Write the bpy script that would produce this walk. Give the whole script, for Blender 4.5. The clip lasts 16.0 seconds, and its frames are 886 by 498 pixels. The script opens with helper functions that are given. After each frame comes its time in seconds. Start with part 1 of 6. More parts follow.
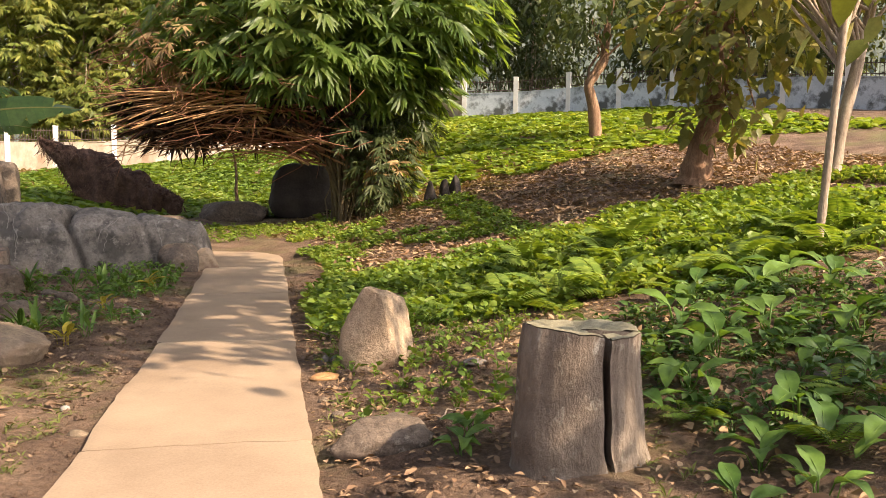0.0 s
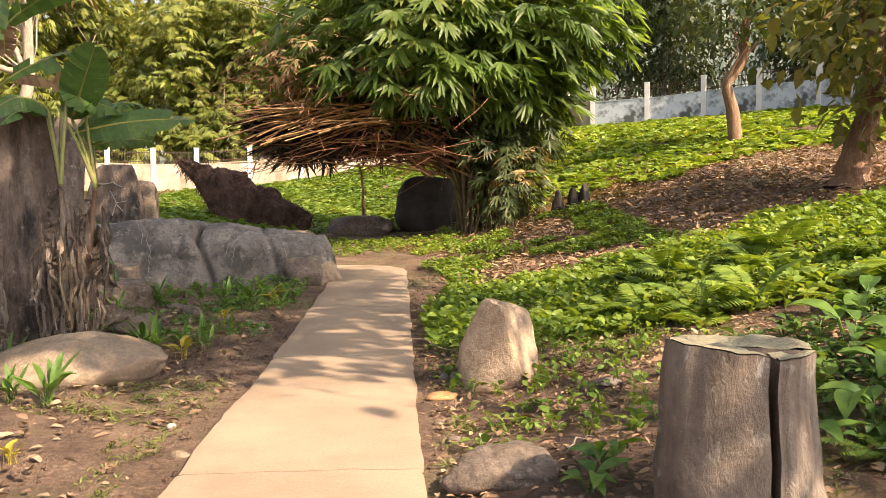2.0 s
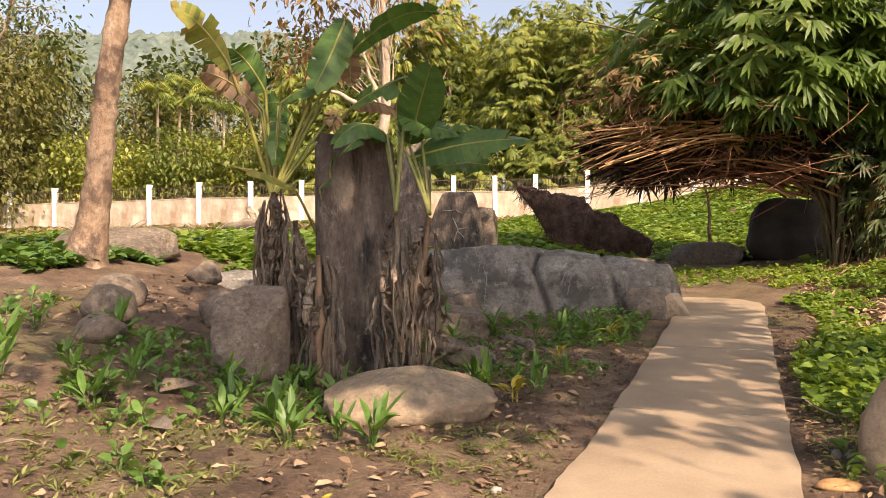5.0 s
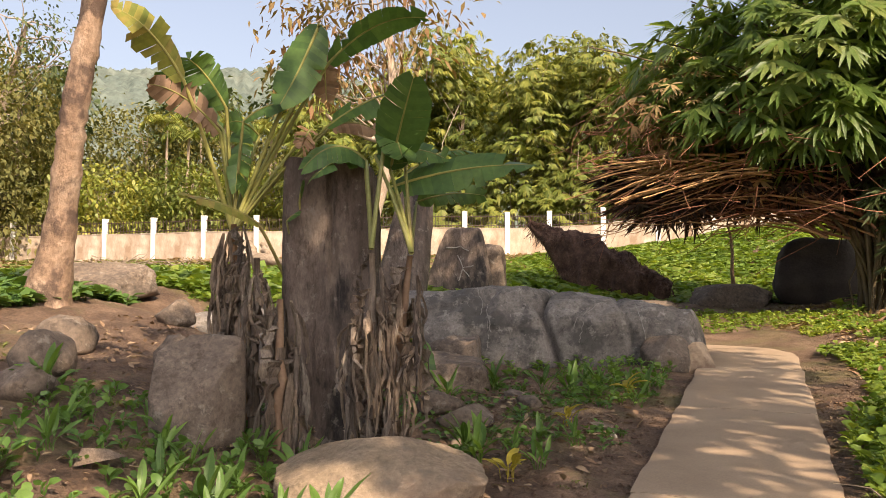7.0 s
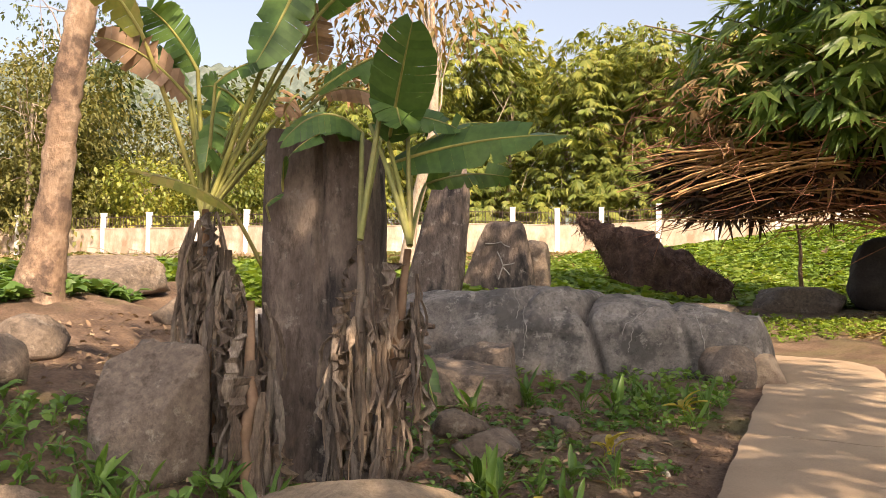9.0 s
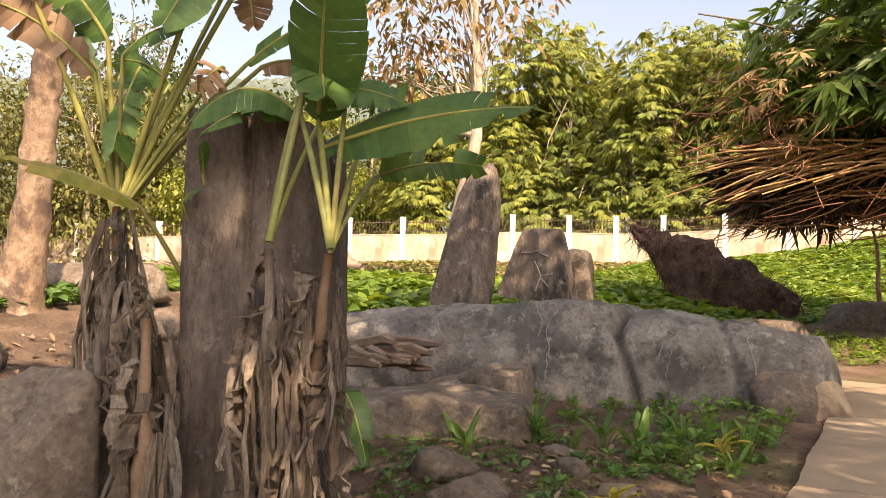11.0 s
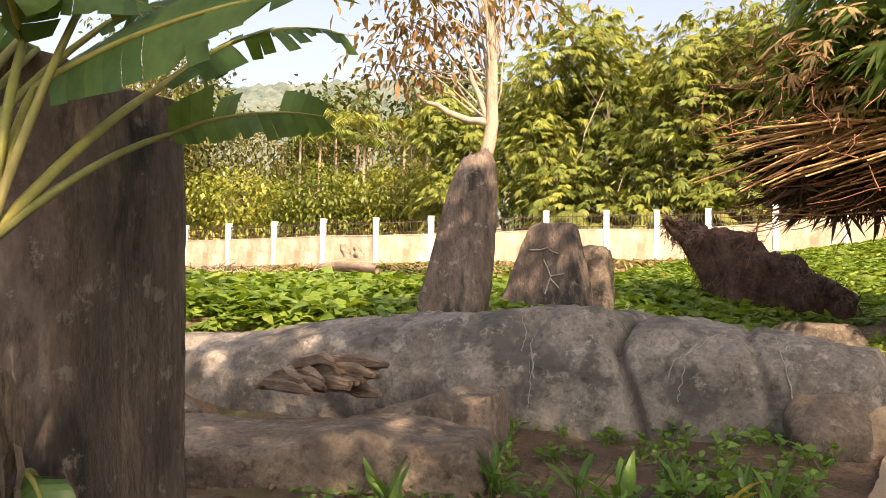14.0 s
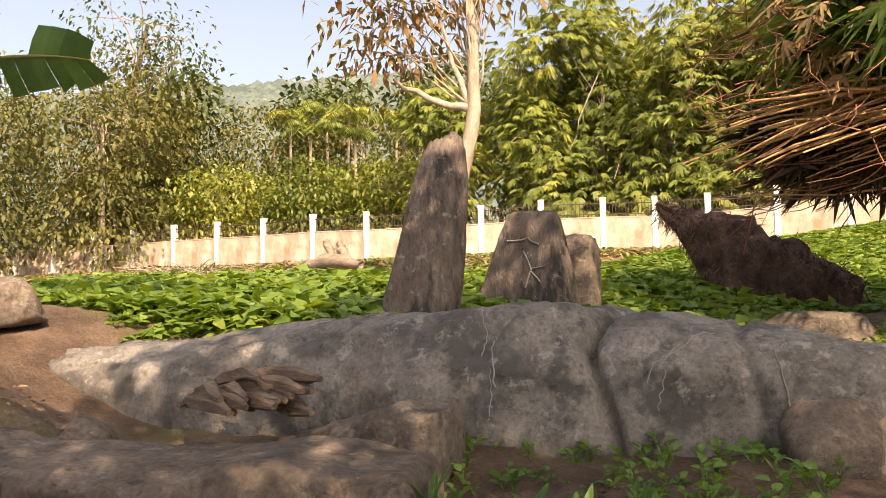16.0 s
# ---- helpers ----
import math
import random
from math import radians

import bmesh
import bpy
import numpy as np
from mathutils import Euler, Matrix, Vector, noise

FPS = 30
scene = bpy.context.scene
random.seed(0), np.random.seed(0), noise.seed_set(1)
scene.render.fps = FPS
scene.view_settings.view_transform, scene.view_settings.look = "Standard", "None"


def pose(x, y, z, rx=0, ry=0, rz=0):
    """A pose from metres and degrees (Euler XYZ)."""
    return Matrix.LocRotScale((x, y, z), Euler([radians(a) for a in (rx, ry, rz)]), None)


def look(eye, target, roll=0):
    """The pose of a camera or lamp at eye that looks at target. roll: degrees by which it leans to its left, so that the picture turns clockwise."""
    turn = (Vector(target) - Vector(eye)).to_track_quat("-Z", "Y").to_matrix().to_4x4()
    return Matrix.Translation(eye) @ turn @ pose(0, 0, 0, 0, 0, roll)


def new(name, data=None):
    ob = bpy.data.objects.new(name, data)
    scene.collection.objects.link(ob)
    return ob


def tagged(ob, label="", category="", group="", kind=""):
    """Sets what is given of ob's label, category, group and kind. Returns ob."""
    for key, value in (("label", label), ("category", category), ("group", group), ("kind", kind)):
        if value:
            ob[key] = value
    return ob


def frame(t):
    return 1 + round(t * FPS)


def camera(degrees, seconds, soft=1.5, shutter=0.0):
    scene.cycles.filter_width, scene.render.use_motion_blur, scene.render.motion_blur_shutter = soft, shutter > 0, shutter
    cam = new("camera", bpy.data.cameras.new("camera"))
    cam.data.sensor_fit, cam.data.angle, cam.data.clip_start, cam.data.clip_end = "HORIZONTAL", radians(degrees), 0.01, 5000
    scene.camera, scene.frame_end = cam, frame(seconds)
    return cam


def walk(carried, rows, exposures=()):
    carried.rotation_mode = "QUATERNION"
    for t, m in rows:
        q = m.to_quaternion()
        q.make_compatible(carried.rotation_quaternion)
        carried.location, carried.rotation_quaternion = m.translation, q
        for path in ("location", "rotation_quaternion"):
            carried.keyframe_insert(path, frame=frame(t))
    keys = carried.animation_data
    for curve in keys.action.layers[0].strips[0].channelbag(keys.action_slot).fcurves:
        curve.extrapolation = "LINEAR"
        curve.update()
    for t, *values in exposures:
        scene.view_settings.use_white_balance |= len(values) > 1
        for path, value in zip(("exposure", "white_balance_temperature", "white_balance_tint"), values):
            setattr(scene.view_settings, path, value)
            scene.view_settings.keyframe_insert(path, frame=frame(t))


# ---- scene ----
cam = camera(56.4, 16.0, soft=0.45)
PATH = [
    (0, (0.396, 0.639, 1.419), (0.807, 2.592, 1.285), 0.6),
    (0.5, (0.416, 0.686, 1.402), (0.886, 2.626, 1.28), 0.6),
    (1, (0.448, 0.819, 1.402), (0.948, 2.752, 1.287), 0.5),
    (1.5, (0.44, 1.178, 1.363), (0.862, 3.13, 1.255), -0.1),
    (2, (0.53, 1.173, 1.335), (0.632, 3.168, 1.236), -0.6),
    (2.5, (0.45, 1.309, 1.337), (0.307, 3.302, 1.24), -0.7),
    (3, (0.377, 1.436, 1.353), (0.097, 3.414, 1.256), -0.8),
    (3.5, (0.32, 1.531, 1.335), (-0.041, 3.496, 1.247), -0.9),
    (4, (0.327, 1.642, 1.34), (-0.129, 3.587, 1.262), -0.9),
    (4.5, (0.337, 1.898, 1.345), (-0.24, 3.812, 1.285), -0.9),
    (4.7, (0.343, 1.987, 1.348), (-0.283, 3.886, 1.3), -0.8),
    (6.8, (0.197, 3.123, 1.39), (-0.589, 4.961, 1.449), -0.0),
    (7, (0.166, 3.243, 1.397), (-0.554, 5.108, 1.456), 0.0),
    (7.5, (0.142, 3.465, 1.393), (-0.423, 5.382, 1.456), -0.2),
    (8, (0.127, 3.75, 1.389), (-0.407, 5.677, 1.445), -0.2),
    (8.5, (0.041, 4.106, 1.382), (-0.583, 6.005, 1.438), 0.3),
    (9, (-0.029, 4.462, 1.402), (-0.867, 6.277, 1.454), 0.7),
    (9.2, (-0.055, 4.581, 1.398), (-1.002, 6.341, 1.453), 1.2),
    (11.5, (0.075, 6.016, 1.425), (-0.91, 7.754, 1.501), 1.1),
    (12, (0.036, 6.346, 1.41), (-0.941, 8.089, 1.491), 1.1),
    (12.5, (-0.011, 6.668, 1.41), (-1.018, 8.394, 1.492), 0.9),
    (13, (0.028, 6.989, 1.401), (-1.025, 8.687, 1.492), 0.5),
    (13.5, (-0.012, 7.264, 1.429), (-1.087, 8.949, 1.512), 0.4),
    (14, (-0.013, 7.441, 1.461), (-1.105, 9.115, 1.534), 0.2),
    (14.5, (0.027, 7.678, 1.479), (-1.089, 9.336, 1.544), -0.1),
    (15, (-0.029, 7.915, 1.475), (-1.144, 9.574, 1.536), -0.2),
    (15.5, (-0.117, 8.159, 1.472), (-1.217, 9.828, 1.533), -0.7),
    (16, (-0.112, 8.411, 1.489), (-1.214, 10.079, 1.545), -1.3),
]
walk(cam, [(t, look(eye, target, roll)) for t, eye, target, roll in PATH], [(0.0, 1.12, 6500, 15), (1.5, 1.34, 6500, 15), (2.5, 1.34, 6500, 15), (4.0, 1.10, 6500, 15), (7.0, 0.98, 6500, 15), (8.5, 1.16, 6600, 15), (11.5, 1.36, 6850, 15), (14.0, 1.38, 6950, 15), (16.0, 1.20, 6850, 15)])

# ---- world, sun, exposure ----
SUN_AZ = math.atan2(0.79, -0.61)      # compass turn of the sun, clockwise from +y
SUN_EL = radians(42)
world = bpy.data.worlds.new("sky")
scene.world = world
world.use_nodes = True
sky = world.node_tree.nodes.new("ShaderNodeTexSky")
sky.sky_type, sky.sun_disc = "NISHITA", False
sky.sun_elevation, sky.sun_rotation = SUN_EL, SUN_AZ
sky.air_density, sky.dust_density, sky.ozone_density = 1.0, 5.0, 0.6
pale = world.node_tree.nodes.new("ShaderNodeHueSaturation")
pale.inputs["Saturation"].default_value = 0.6
world.node_tree.links.new(sky.outputs[0], pale.inputs["Color"])
world.node_tree.links.new(pale.outputs[0], world.node_tree.nodes["Background"].inputs[0])
world.node_tree.nodes["Background"].inputs[1].default_value = 0.122
sun = new("sun", bpy.data.lights.new("sun", "SUN"))
sun.data.energy, sun.data.angle, sun.data.color = 5.0, radians(0.6), (1.0, 0.80, 0.56)
sun_from = Vector((math.sin(SUN_AZ) * math.cos(SUN_EL), math.cos(SUN_AZ) * math.cos(SUN_EL), math.sin(SUN_EL)))
sun.matrix_world = look(sun_from * 50, (0, 0, 0))


# ---- materials ----


def ramp(nt, fac, cols):
    """A colour ramp over the given colours, evenly spaced."""
    r = nt.nodes.new("ShaderNodeValToRGB")
    while len(r.color_ramp.elements) < len(cols):
        r.color_ramp.elements.new(0.5)
    for i, c in enumerate(cols):
        r.color_ramp.elements[i].position = i / (len(cols) - 1)
        r.color_ramp.elements[i].color = (*c, 1)
    nt.links.new(fac, r.inputs[0])
    return r.outputs[0]


def noise_tex(nt, vec, scale, detail=6, rough=0.6):
    n = nt.nodes.new("ShaderNodeTexNoise")
    n.inputs["Scale"].default_value, n.inputs["Detail"].default_value = scale, detail
    n.inputs["Roughness"].default_value = rough
    nt.links.new(vec, n.inputs["Vector"])
    return n.outputs["Fac"]


def spread(nt, fac, lo=0.3, hi=0.7):
    m = nt.nodes.new("ShaderNodeMapRange")
    m.inputs[1].default_value, m.inputs[2].default_value = lo, hi
    nt.links.new(fac, m.inputs[0])
    return m.outputs[0]


def mix(nt, fac, a, b, blend="MIX"):
    m = nt.nodes.new("ShaderNodeMix")
    m.data_type, m.blend_type = "RGBA", blend
    for s, v in ((m.inputs[0], fac), (m.inputs[6], a), (m.inputs[7], b)):
        if isinstance(v, float):
            s.default_value = v
        elif isinstance(v, tuple):
            s.default_value = (*v, 1)
        else:
            nt.links.new(v, s)
    return m.outputs[2]


def surface(name, cols, scale=2.0, stretch=(1, 1, 1), grain=25.0, grain_amount=0.35, rough=0.85, bump=0.4,
            stains=None, stain_scale=0.8, stain_at=(0.5, 0.65), bump_dist=0.03, spec=0.3, vary=0.0, spots=None, pits=0.0):
    """A rough surface: broad colour noise, fine grain, optional stains of another colour, bump."""
    m = bpy.data.materials.new(name)
    m.use_nodes = True
    nt = m.node_tree
    b = nt.nodes["Principled BSDF"]
    tc = nt.nodes.new("ShaderNodeTexCoord")
    mp = nt.nodes.new("ShaderNodeMapping")
    mp.inputs["Scale"].default_value = stretch
    nt.links.new(tc.outputs["Object"], mp.inputs[0])
    v = mp.outputs[0]
    col = ramp(nt, spread(nt, noise_tex(nt, v, scale)), cols)
    g = spread(nt, noise_tex(nt, v, grain, 8, 0.7), 0.25, 0.75)
    dark = ramp(nt, g, [(1 - grain_amount,) * 3, (1 + grain_amount * 0.5,) * 3])
    col = mix(nt, 1.0, col, dark, "MULTIPLY")
    if stains:
        s = spread(nt, noise_tex(nt, v, stain_scale, 10, 0.65), *stain_at)
        col = mix(nt, s, col, stains)
    if spots:
        sp = spread(nt, noise_tex(nt, tc.outputs["Object"], spots[1], 12, 0.72), spots[2], spots[2] + 0.05)
        sm_ = nt.nodes.new("ShaderNodeMath")
        sm_.operation = "MULTIPLY"
        sm_.inputs[1].default_value = spots[3]
        nt.links.new(sp, sm_.inputs[0])
        col = mix(nt, sm_.outputs[0], col, spots[0])
    if pits:
        pt = spread(nt, noise_tex(nt, v, grain * 0.35, 12, 0.75), 0.36, 0.46)
        col = mix(nt, 1.0, col, ramp(nt, pt, [(1 - pits,) * 3, (1.0,) * 3]), "MULTIPLY")
    if vary:
        oi = nt.nodes.new("ShaderNodeObjectInfo")
        col = mix(nt, 1.0, col, ramp(nt, oi.outputs["Random"], [(1 - vary,) * 3, (1 + vary,) * 3]), "MULTIPLY")
    nt.links.new(col, b.inputs["Base Color"])
    b.inputs["Roughness"].default_value = rough
    b.inputs["Specular IOR Level"].default_value = spec
    bp = nt.nodes.new("ShaderNodeBump")
    bp.inputs["Strength"].default_value, bp.inputs["Distance"].default_value = bump, bump_dist
    hsum = nt.nodes.new("ShaderNodeMath")
    hsum.operation = "ADD"
    nt.links.new(noise_tex(nt, v, grain, 8, 0.7), hsum.inputs[0])
    nt.links.new(noise_tex(nt, v, scale * 2.2, 6, 0.6), hsum.inputs[1])
    nt.links.new(hsum.outputs[0], bp.inputs["Height"])
    nt.links.new(bp.outputs[0], b.inputs["Normal"])
    return m


def foliage(name, cols, glow=0.35, rough=0.5, patch=0.9, vary=True, spec=0.35, fibre=0.0):
    """Leaves: colour by leaf, patches over the plant, light shining through."""
    m = bpy.data.materials.new(name)
    m.use_nodes = True
    nt = m.node_tree
    b = nt.nodes["Principled BSDF"]
    tc = nt.nodes.new("ShaderNodeTexCoord")
    geo = nt.nodes.new("ShaderNodeNewGeometry")
    mm = nt.nodes.new("ShaderNodeMath")
    mm.operation = "MULTIPLY_ADD"
    mm.inputs[1].default_value = 0.55
    oi = nt.nodes.new("ShaderNodeObjectInfo")
    ad = nt.nodes.new("ShaderNodeMath")
    ad.operation = "ADD"
    nt.links.new(geo.outputs["Random Per Island"], ad.inputs[0])
    nt.links.new(oi.outputs["Random"], ad.inputs[1])
    fr = nt.nodes.new("ShaderNodeMath")
    fr.operation = "FRACT"
    nt.links.new(ad.outputs[0], fr.inputs[0])
    nt.links.new(fr.outputs[0], mm.inputs[0])
    n = nt.nodes.new("ShaderNodeMath")
    n.operation = "MULTIPLY"
    n.inputs[1].default_value = 0.45
    nt.links.new(spread(nt, noise_tex(nt, tc.outputs["Object"], patch, 4)), n.inputs[0])
    nt.links.new(n.outputs[0], mm.inputs[2])
    col = ramp(nt, mm.outputs[0], cols)
    fine = spread(nt, noise_tex(nt, tc.outputs["Object"], 22, 5), 0.25, 0.75)
    col = mix(nt, 1.0, col, ramp(nt, fine, [(0.75,) * 3, (1.12,) * 3]), "MULTIPLY")
    col = mix(nt, 1.0, col, ramp(nt, oi.outputs["Random"], [(0.78, 0.82, 0.85), (1.18, 1.12, 1.0)]), "MULTIPLY")
    nt.links.new(col, b.inputs["Base Color"])
    b.inputs["Roughness"].default_value = rough
    b.inputs["Specular IOR Level"].default_value = spec
    if fibre:
        mp = nt.nodes.new("ShaderNodeMapping")
        mp.inputs["Scale"].default_value = (1, 1, 0.12)
        nt.links.new(tc.outputs["Object"], mp.inputs[0])
        fn = noise_tex(nt, mp.outputs[0], 70, 6, 0.7)
        col = mix(nt, 1.0, col, ramp(nt, spread(nt, fn, 0.3, 0.7), [(0.5,) * 3, (1.25,) * 3]), "MULTIPLY")
        nt.links.new(col, b.inputs["Base Color"])
        bp = nt.nodes.new("ShaderNodeBump")
        bp.inputs["Strength"].default_value, bp.inputs["Distance"].default_value = fibre, 0.02
        nt.links.new(fn, bp.inputs["Height"])
        nt.links.new(bp.outputs[0], b.inputs["Normal"])
    tr = nt.nodes.new("ShaderNodeBsdfTranslucent")
    nt.links.new(mix(nt, 1.0, col, (1.35, 1.25, 0.45), "MULTIPLY"), tr.inputs[0])
    mx = nt.nodes.new("ShaderNodeMixShader")
    mx.inputs[0].default_value = glow
    nt.links.new(b.outputs[0], mx.inputs[1])
    nt.links.new(tr.outputs[0], mx.inputs[2])
    nt.links.new(mx.outputs[0], nt.nodes["Material Output"].inputs[0])
    return m


M_SOIL = surface("soil", [(0.105, 0.066, 0.044), (0.225, 0.145, 0.096), (0.35, 0.237, 0.16)], 1.6, grain=30, grain_amount=0.6, bump=1.0,
                 stains=(0.19, 0.175, 0.07), stain_scale=0.55, stain_at=(0.52, 0.7), bump_dist=0.09)
M_CONCRETE = surface("concrete", [(0.245, 0.178, 0.12), (0.305, 0.226, 0.155), (0.35, 0.265, 0.182)], 1.1, grain=60, grain_amount=0.2, bump=0.2,
                     stains=(0.22, 0.165, 0.115), stain_scale=0.7, stain_at=(0.56, 0.74), bump_dist=0.01)
M_ROCK = surface("grey_rock", [(0.125, 0.108, 0.094), (0.20, 0.176, 0.154), (0.28, 0.25, 0.22)], 1.6, grain=28, grain_amount=0.5, bump=0.5,
                 stains=(0.085, 0.078, 0.07), stain_scale=2.2, stain_at=(0.5, 0.6), spots=((0.36, 0.33, 0.29), 5.0, 0.57, 0.5), pits=0.45)
M_STREAK = surface("streaked_rock", [(0.075, 0.057, 0.047), (0.15, 0.115, 0.094), (0.28, 0.22, 0.175)], 1.6, stretch=(1.8, 1.8, 0.7), grain=15, grain_amount=0.5,
                   bump=0.9, stains=(0.033, 0.028, 0.026), stain_scale=0.9, stain_at=(0.5, 0.6), spots=((0.27, 0.235, 0.20), 6.0, 0.58, 0.6), pits=0.5)
M_TAN = surface("tan_rock", [(0.20, 0.15, 0.10), (0.29, 0.22, 0.15), (0.37, 0.29, 0.205)], 2.0, grain=20, grain_amount=0.5, bump=0.8,
                stains=(0.17, 0.12, 0.085), stain_scale=1.8, stain_at=(0.5, 0.66), vary=0.15, spots=((0.17, 0.14, 0.11), 7.0, 0.58, 0.5), pits=0.35)
M_PALE = surface("pale_sandstone", [(0.30, 0.215, 0.14), (0.40, 0.30, 0.205), (0.48, 0.38, 0.275)], 2.2, grain=20, grain_amount=0.4, bump=0.8, stains=(0.19, 0.13, 0.09), stain_scale=2.4, stain_at=(0.5, 0.62))
M_DARK = surface("dark_rock", [(0.028, 0.022, 0.019), (0.05, 0.04, 0.034), (0.075, 0.06, 0.05)], 1.6, grain=22, bump=0.5)
M_BROWNROCK = surface("brown_rock", [(0.115, 0.087, 0.066), (0.195, 0.15, 0.115), (0.29, 0.225, 0.172)], 1.5, grain=21, grain_amount=0.6, bump=0.85,
                      stains=(0.07, 0.056, 0.046), stain_scale=1.6, stain_at=(0.5, 0.64), spots=((0.31, 0.27, 0.22), 6.0, 0.57, 0.55), pits=0.45)
M_WALL = surface("old_whitewash", [(0.34, 0.27, 0.20), (0.44, 0.37, 0.285), (0.52, 0.455, 0.37)], 0.9, stretch=(1, 1, 0.55), grain=18, grain_amount=0.2, bump=0.25,
                 stains=(0.27, 0.19, 0.13), stain_scale=1.3, stain_at=(0.46, 0.64), spots=((0.36, 0.27, 0.19), 1.3, 0.56, 0.45), pits=0.15)
# whitewash tinted blue to paint in the right wall's shade, plus dark mould stains
M_WALLSHADE = surface("shaded_mouldy_whitewash", [(0.36, 0.40, 0.43), (0.46, 0.50, 0.53), (0.54, 0.58, 0.60)], 0.9, grain=18, grain_amount=0.2, bump=0.25,
                     stains=(0.085, 0.09, 0.085), stain_scale=1.0, stain_at=(0.5, 0.6))
M_POST = surface("post_paint", [(0.60, 0.57, 0.52), (0.72, 0.70, 0.66)], 2.0, grain=30, grain_amount=0.15, bump=0.2)
M_IRON = surface("rusty_iron", [(0.035, 0.028, 0.024), (0.09, 0.055, 0.04)], 6, grain=60, rough=0.7)
M_BARK = surface("brown_bark", [(0.17, 0.095, 0.055), (0.28, 0.165, 0.098), (0.38, 0.25, 0.16)], 3, stretch=(2.5, 2.5, 0.5), grain=24, grain_amount=0.5, bump=0.9)
M_MOTTLE = surface("mottled_bark", [(0.13, 0.085, 0.058), (0.27, 0.18, 0.12), (0.40, 0.30, 0.22)], 2.2, stretch=(1, 1, 0.8), grain=18, grain_amount=0.5, bump=0.9, stains=(0.09, 0.06, 0.045), stain_scale=3.0, stain_at=(0.5, 0.6))
M_PALEBARK = surface("pale_bark", [(0.26, 0.19, 0.135), (0.38, 0.30, 0.225), (0.46, 0.385, 0.30)], 3, stretch=(2, 2, 0.6), grain=24, grain_amount=0.4, bump=0.6)
M_DARKBARK = surface("dark_bark", [(0.06, 0.043, 0.032), (0.115, 0.083, 0.06)], 4, stretch=(2, 2, 0.5), grain=26, grain_amount=0.5, bump=0.8)
M_STUMP = surface("weathered_stump", [(0.13, 0.10, 0.076), (0.20, 0.158, 0.122), (0.28, 0.23, 0.18)], 2, stretch=(1.5, 1.5, 0.8), grain=22, grain_amount=0.35, bump=0.8,
                  stains=(0.36, 0.33, 0.28), stain_scale=7, stain_at=(0.62, 0.7), spots=((0.33, 0.30, 0.24), 9.0, 0.58, 0.6))
M_STUMPTOP = surface("stump_end_grain", [(0.20, 0.185, 0.12), (0.29, 0.265, 0.18)], 9, grain=50, bump=0.5)
M_CANE = surface("dry_cane", [(0.30, 0.155, 0.065), (0.44, 0.25, 0.11), (0.55, 0.35, 0.17)], 5, grain=40, grain_amount=0.25, bump=0.15, rough=0.6, vary=0.25)
M_TWIG = surface("dead_twig", [(0.20, 0.085, 0.05), (0.30, 0.14, 0.08)], 5, grain=40, bump=0.2, vary=0.2)
# dead brown bamboo leaves, with the canopy's shade put into the colour
M_UNDERSHADE = foliage("shade_dark_dead_bamboo", [(0.035, 0.021, 0.015), (0.07, 0.042, 0.03), (0.12, 0.072, 0.048)], 0.05, 0.9, 2.0)
M_CULM = surface("bamboo_culm", [(0.085, 0.06, 0.03), (0.15, 0.115, 0.055)], 5, grain=40, bump=0.15, rough=0.55, vary=0.2)
M_ROOT = surface("root_mat", [(0.05, 0.028, 0.02), (0.11, 0.062, 0.044), (0.19, 0.115, 0.08)], 5, grain=24, grain_amount=0.6, bump=1.0)
M_VEIN = surface("pale_root", [(0.24, 0.22, 0.195), (0.34, 0.315, 0.28)], 8, grain=50, bump=0.2)
M_WOOD = surface("grey_dead_wood", [(0.19, 0.145, 0.105), (0.30, 0.235, 0.17), (0.38, 0.31, 0.235)], 4, stretch=(0.5, 3, 3), grain=24, grain_amount=0.45, bump=0.7)
M_CHIP = surface("splintered_wood", [(0.14, 0.092, 0.062), (0.235, 0.165, 0.115), (0.33, 0.25, 0.18)], 4, stretch=(0.6, 4, 4), grain=20, grain_amount=0.5, bump=0.9)
M_SHEATH = foliage("dry_sheath", [(0.075, 0.055, 0.044), (0.16, 0.122, 0.097), (0.28, 0.222, 0.18), (0.43, 0.355, 0.29)], 0.15, 0.85, 5.0, fibre=0.9)
M_STEM = foliage("banana_stem", [(0.20, 0.20, 0.05), (0.30, 0.30, 0.09), (0.26, 0.19, 0.08)], 0.1, 0.55, 2.0)
M_BANANA = foliage("banana_leaf", [(0.045, 0.095, 0.03), (0.085, 0.165, 0.045), (0.13, 0.22, 0.06)], 0.38, 0.42, 1.2)
M_BANYEL = foliage("yellowing_banana_leaf", [(0.12, 0.16, 0.035), (0.24, 0.25, 0.06), (0.34, 0.24, 0.09)], 0.35, 0.5, 3.0)
M_BANDRY = foliage("dry_banana_leaf", [(0.12, 0.075, 0.045), (0.26, 0.16, 0.10), (0.40, 0.27, 0.19)], 0.2, 0.8, 4.0)
M_BAMBOO = foliage("bamboo_leaf", [(0.07, 0.13, 0.032), (0.14, 0.225, 0.052), (0.23, 0.32, 0.085), (0.38, 0.41, 0.14)], 0.58, 0.4, 0.5)
M_BAMDRY = foliage("dry_bamboo_leaf", [(0.24, 0.15, 0.07), (0.36, 0.25, 0.13), (0.20, 0.19, 0.06)], 0.25, 0.7, 1.0)
M_BELT = foliage("belt_leaf", [(0.08, 0.12, 0.022), (0.17, 0.215, 0.045), (0.28, 0.295, 0.065), (0.38, 0.33, 0.09)], 0.42, 0.5, 0.25)
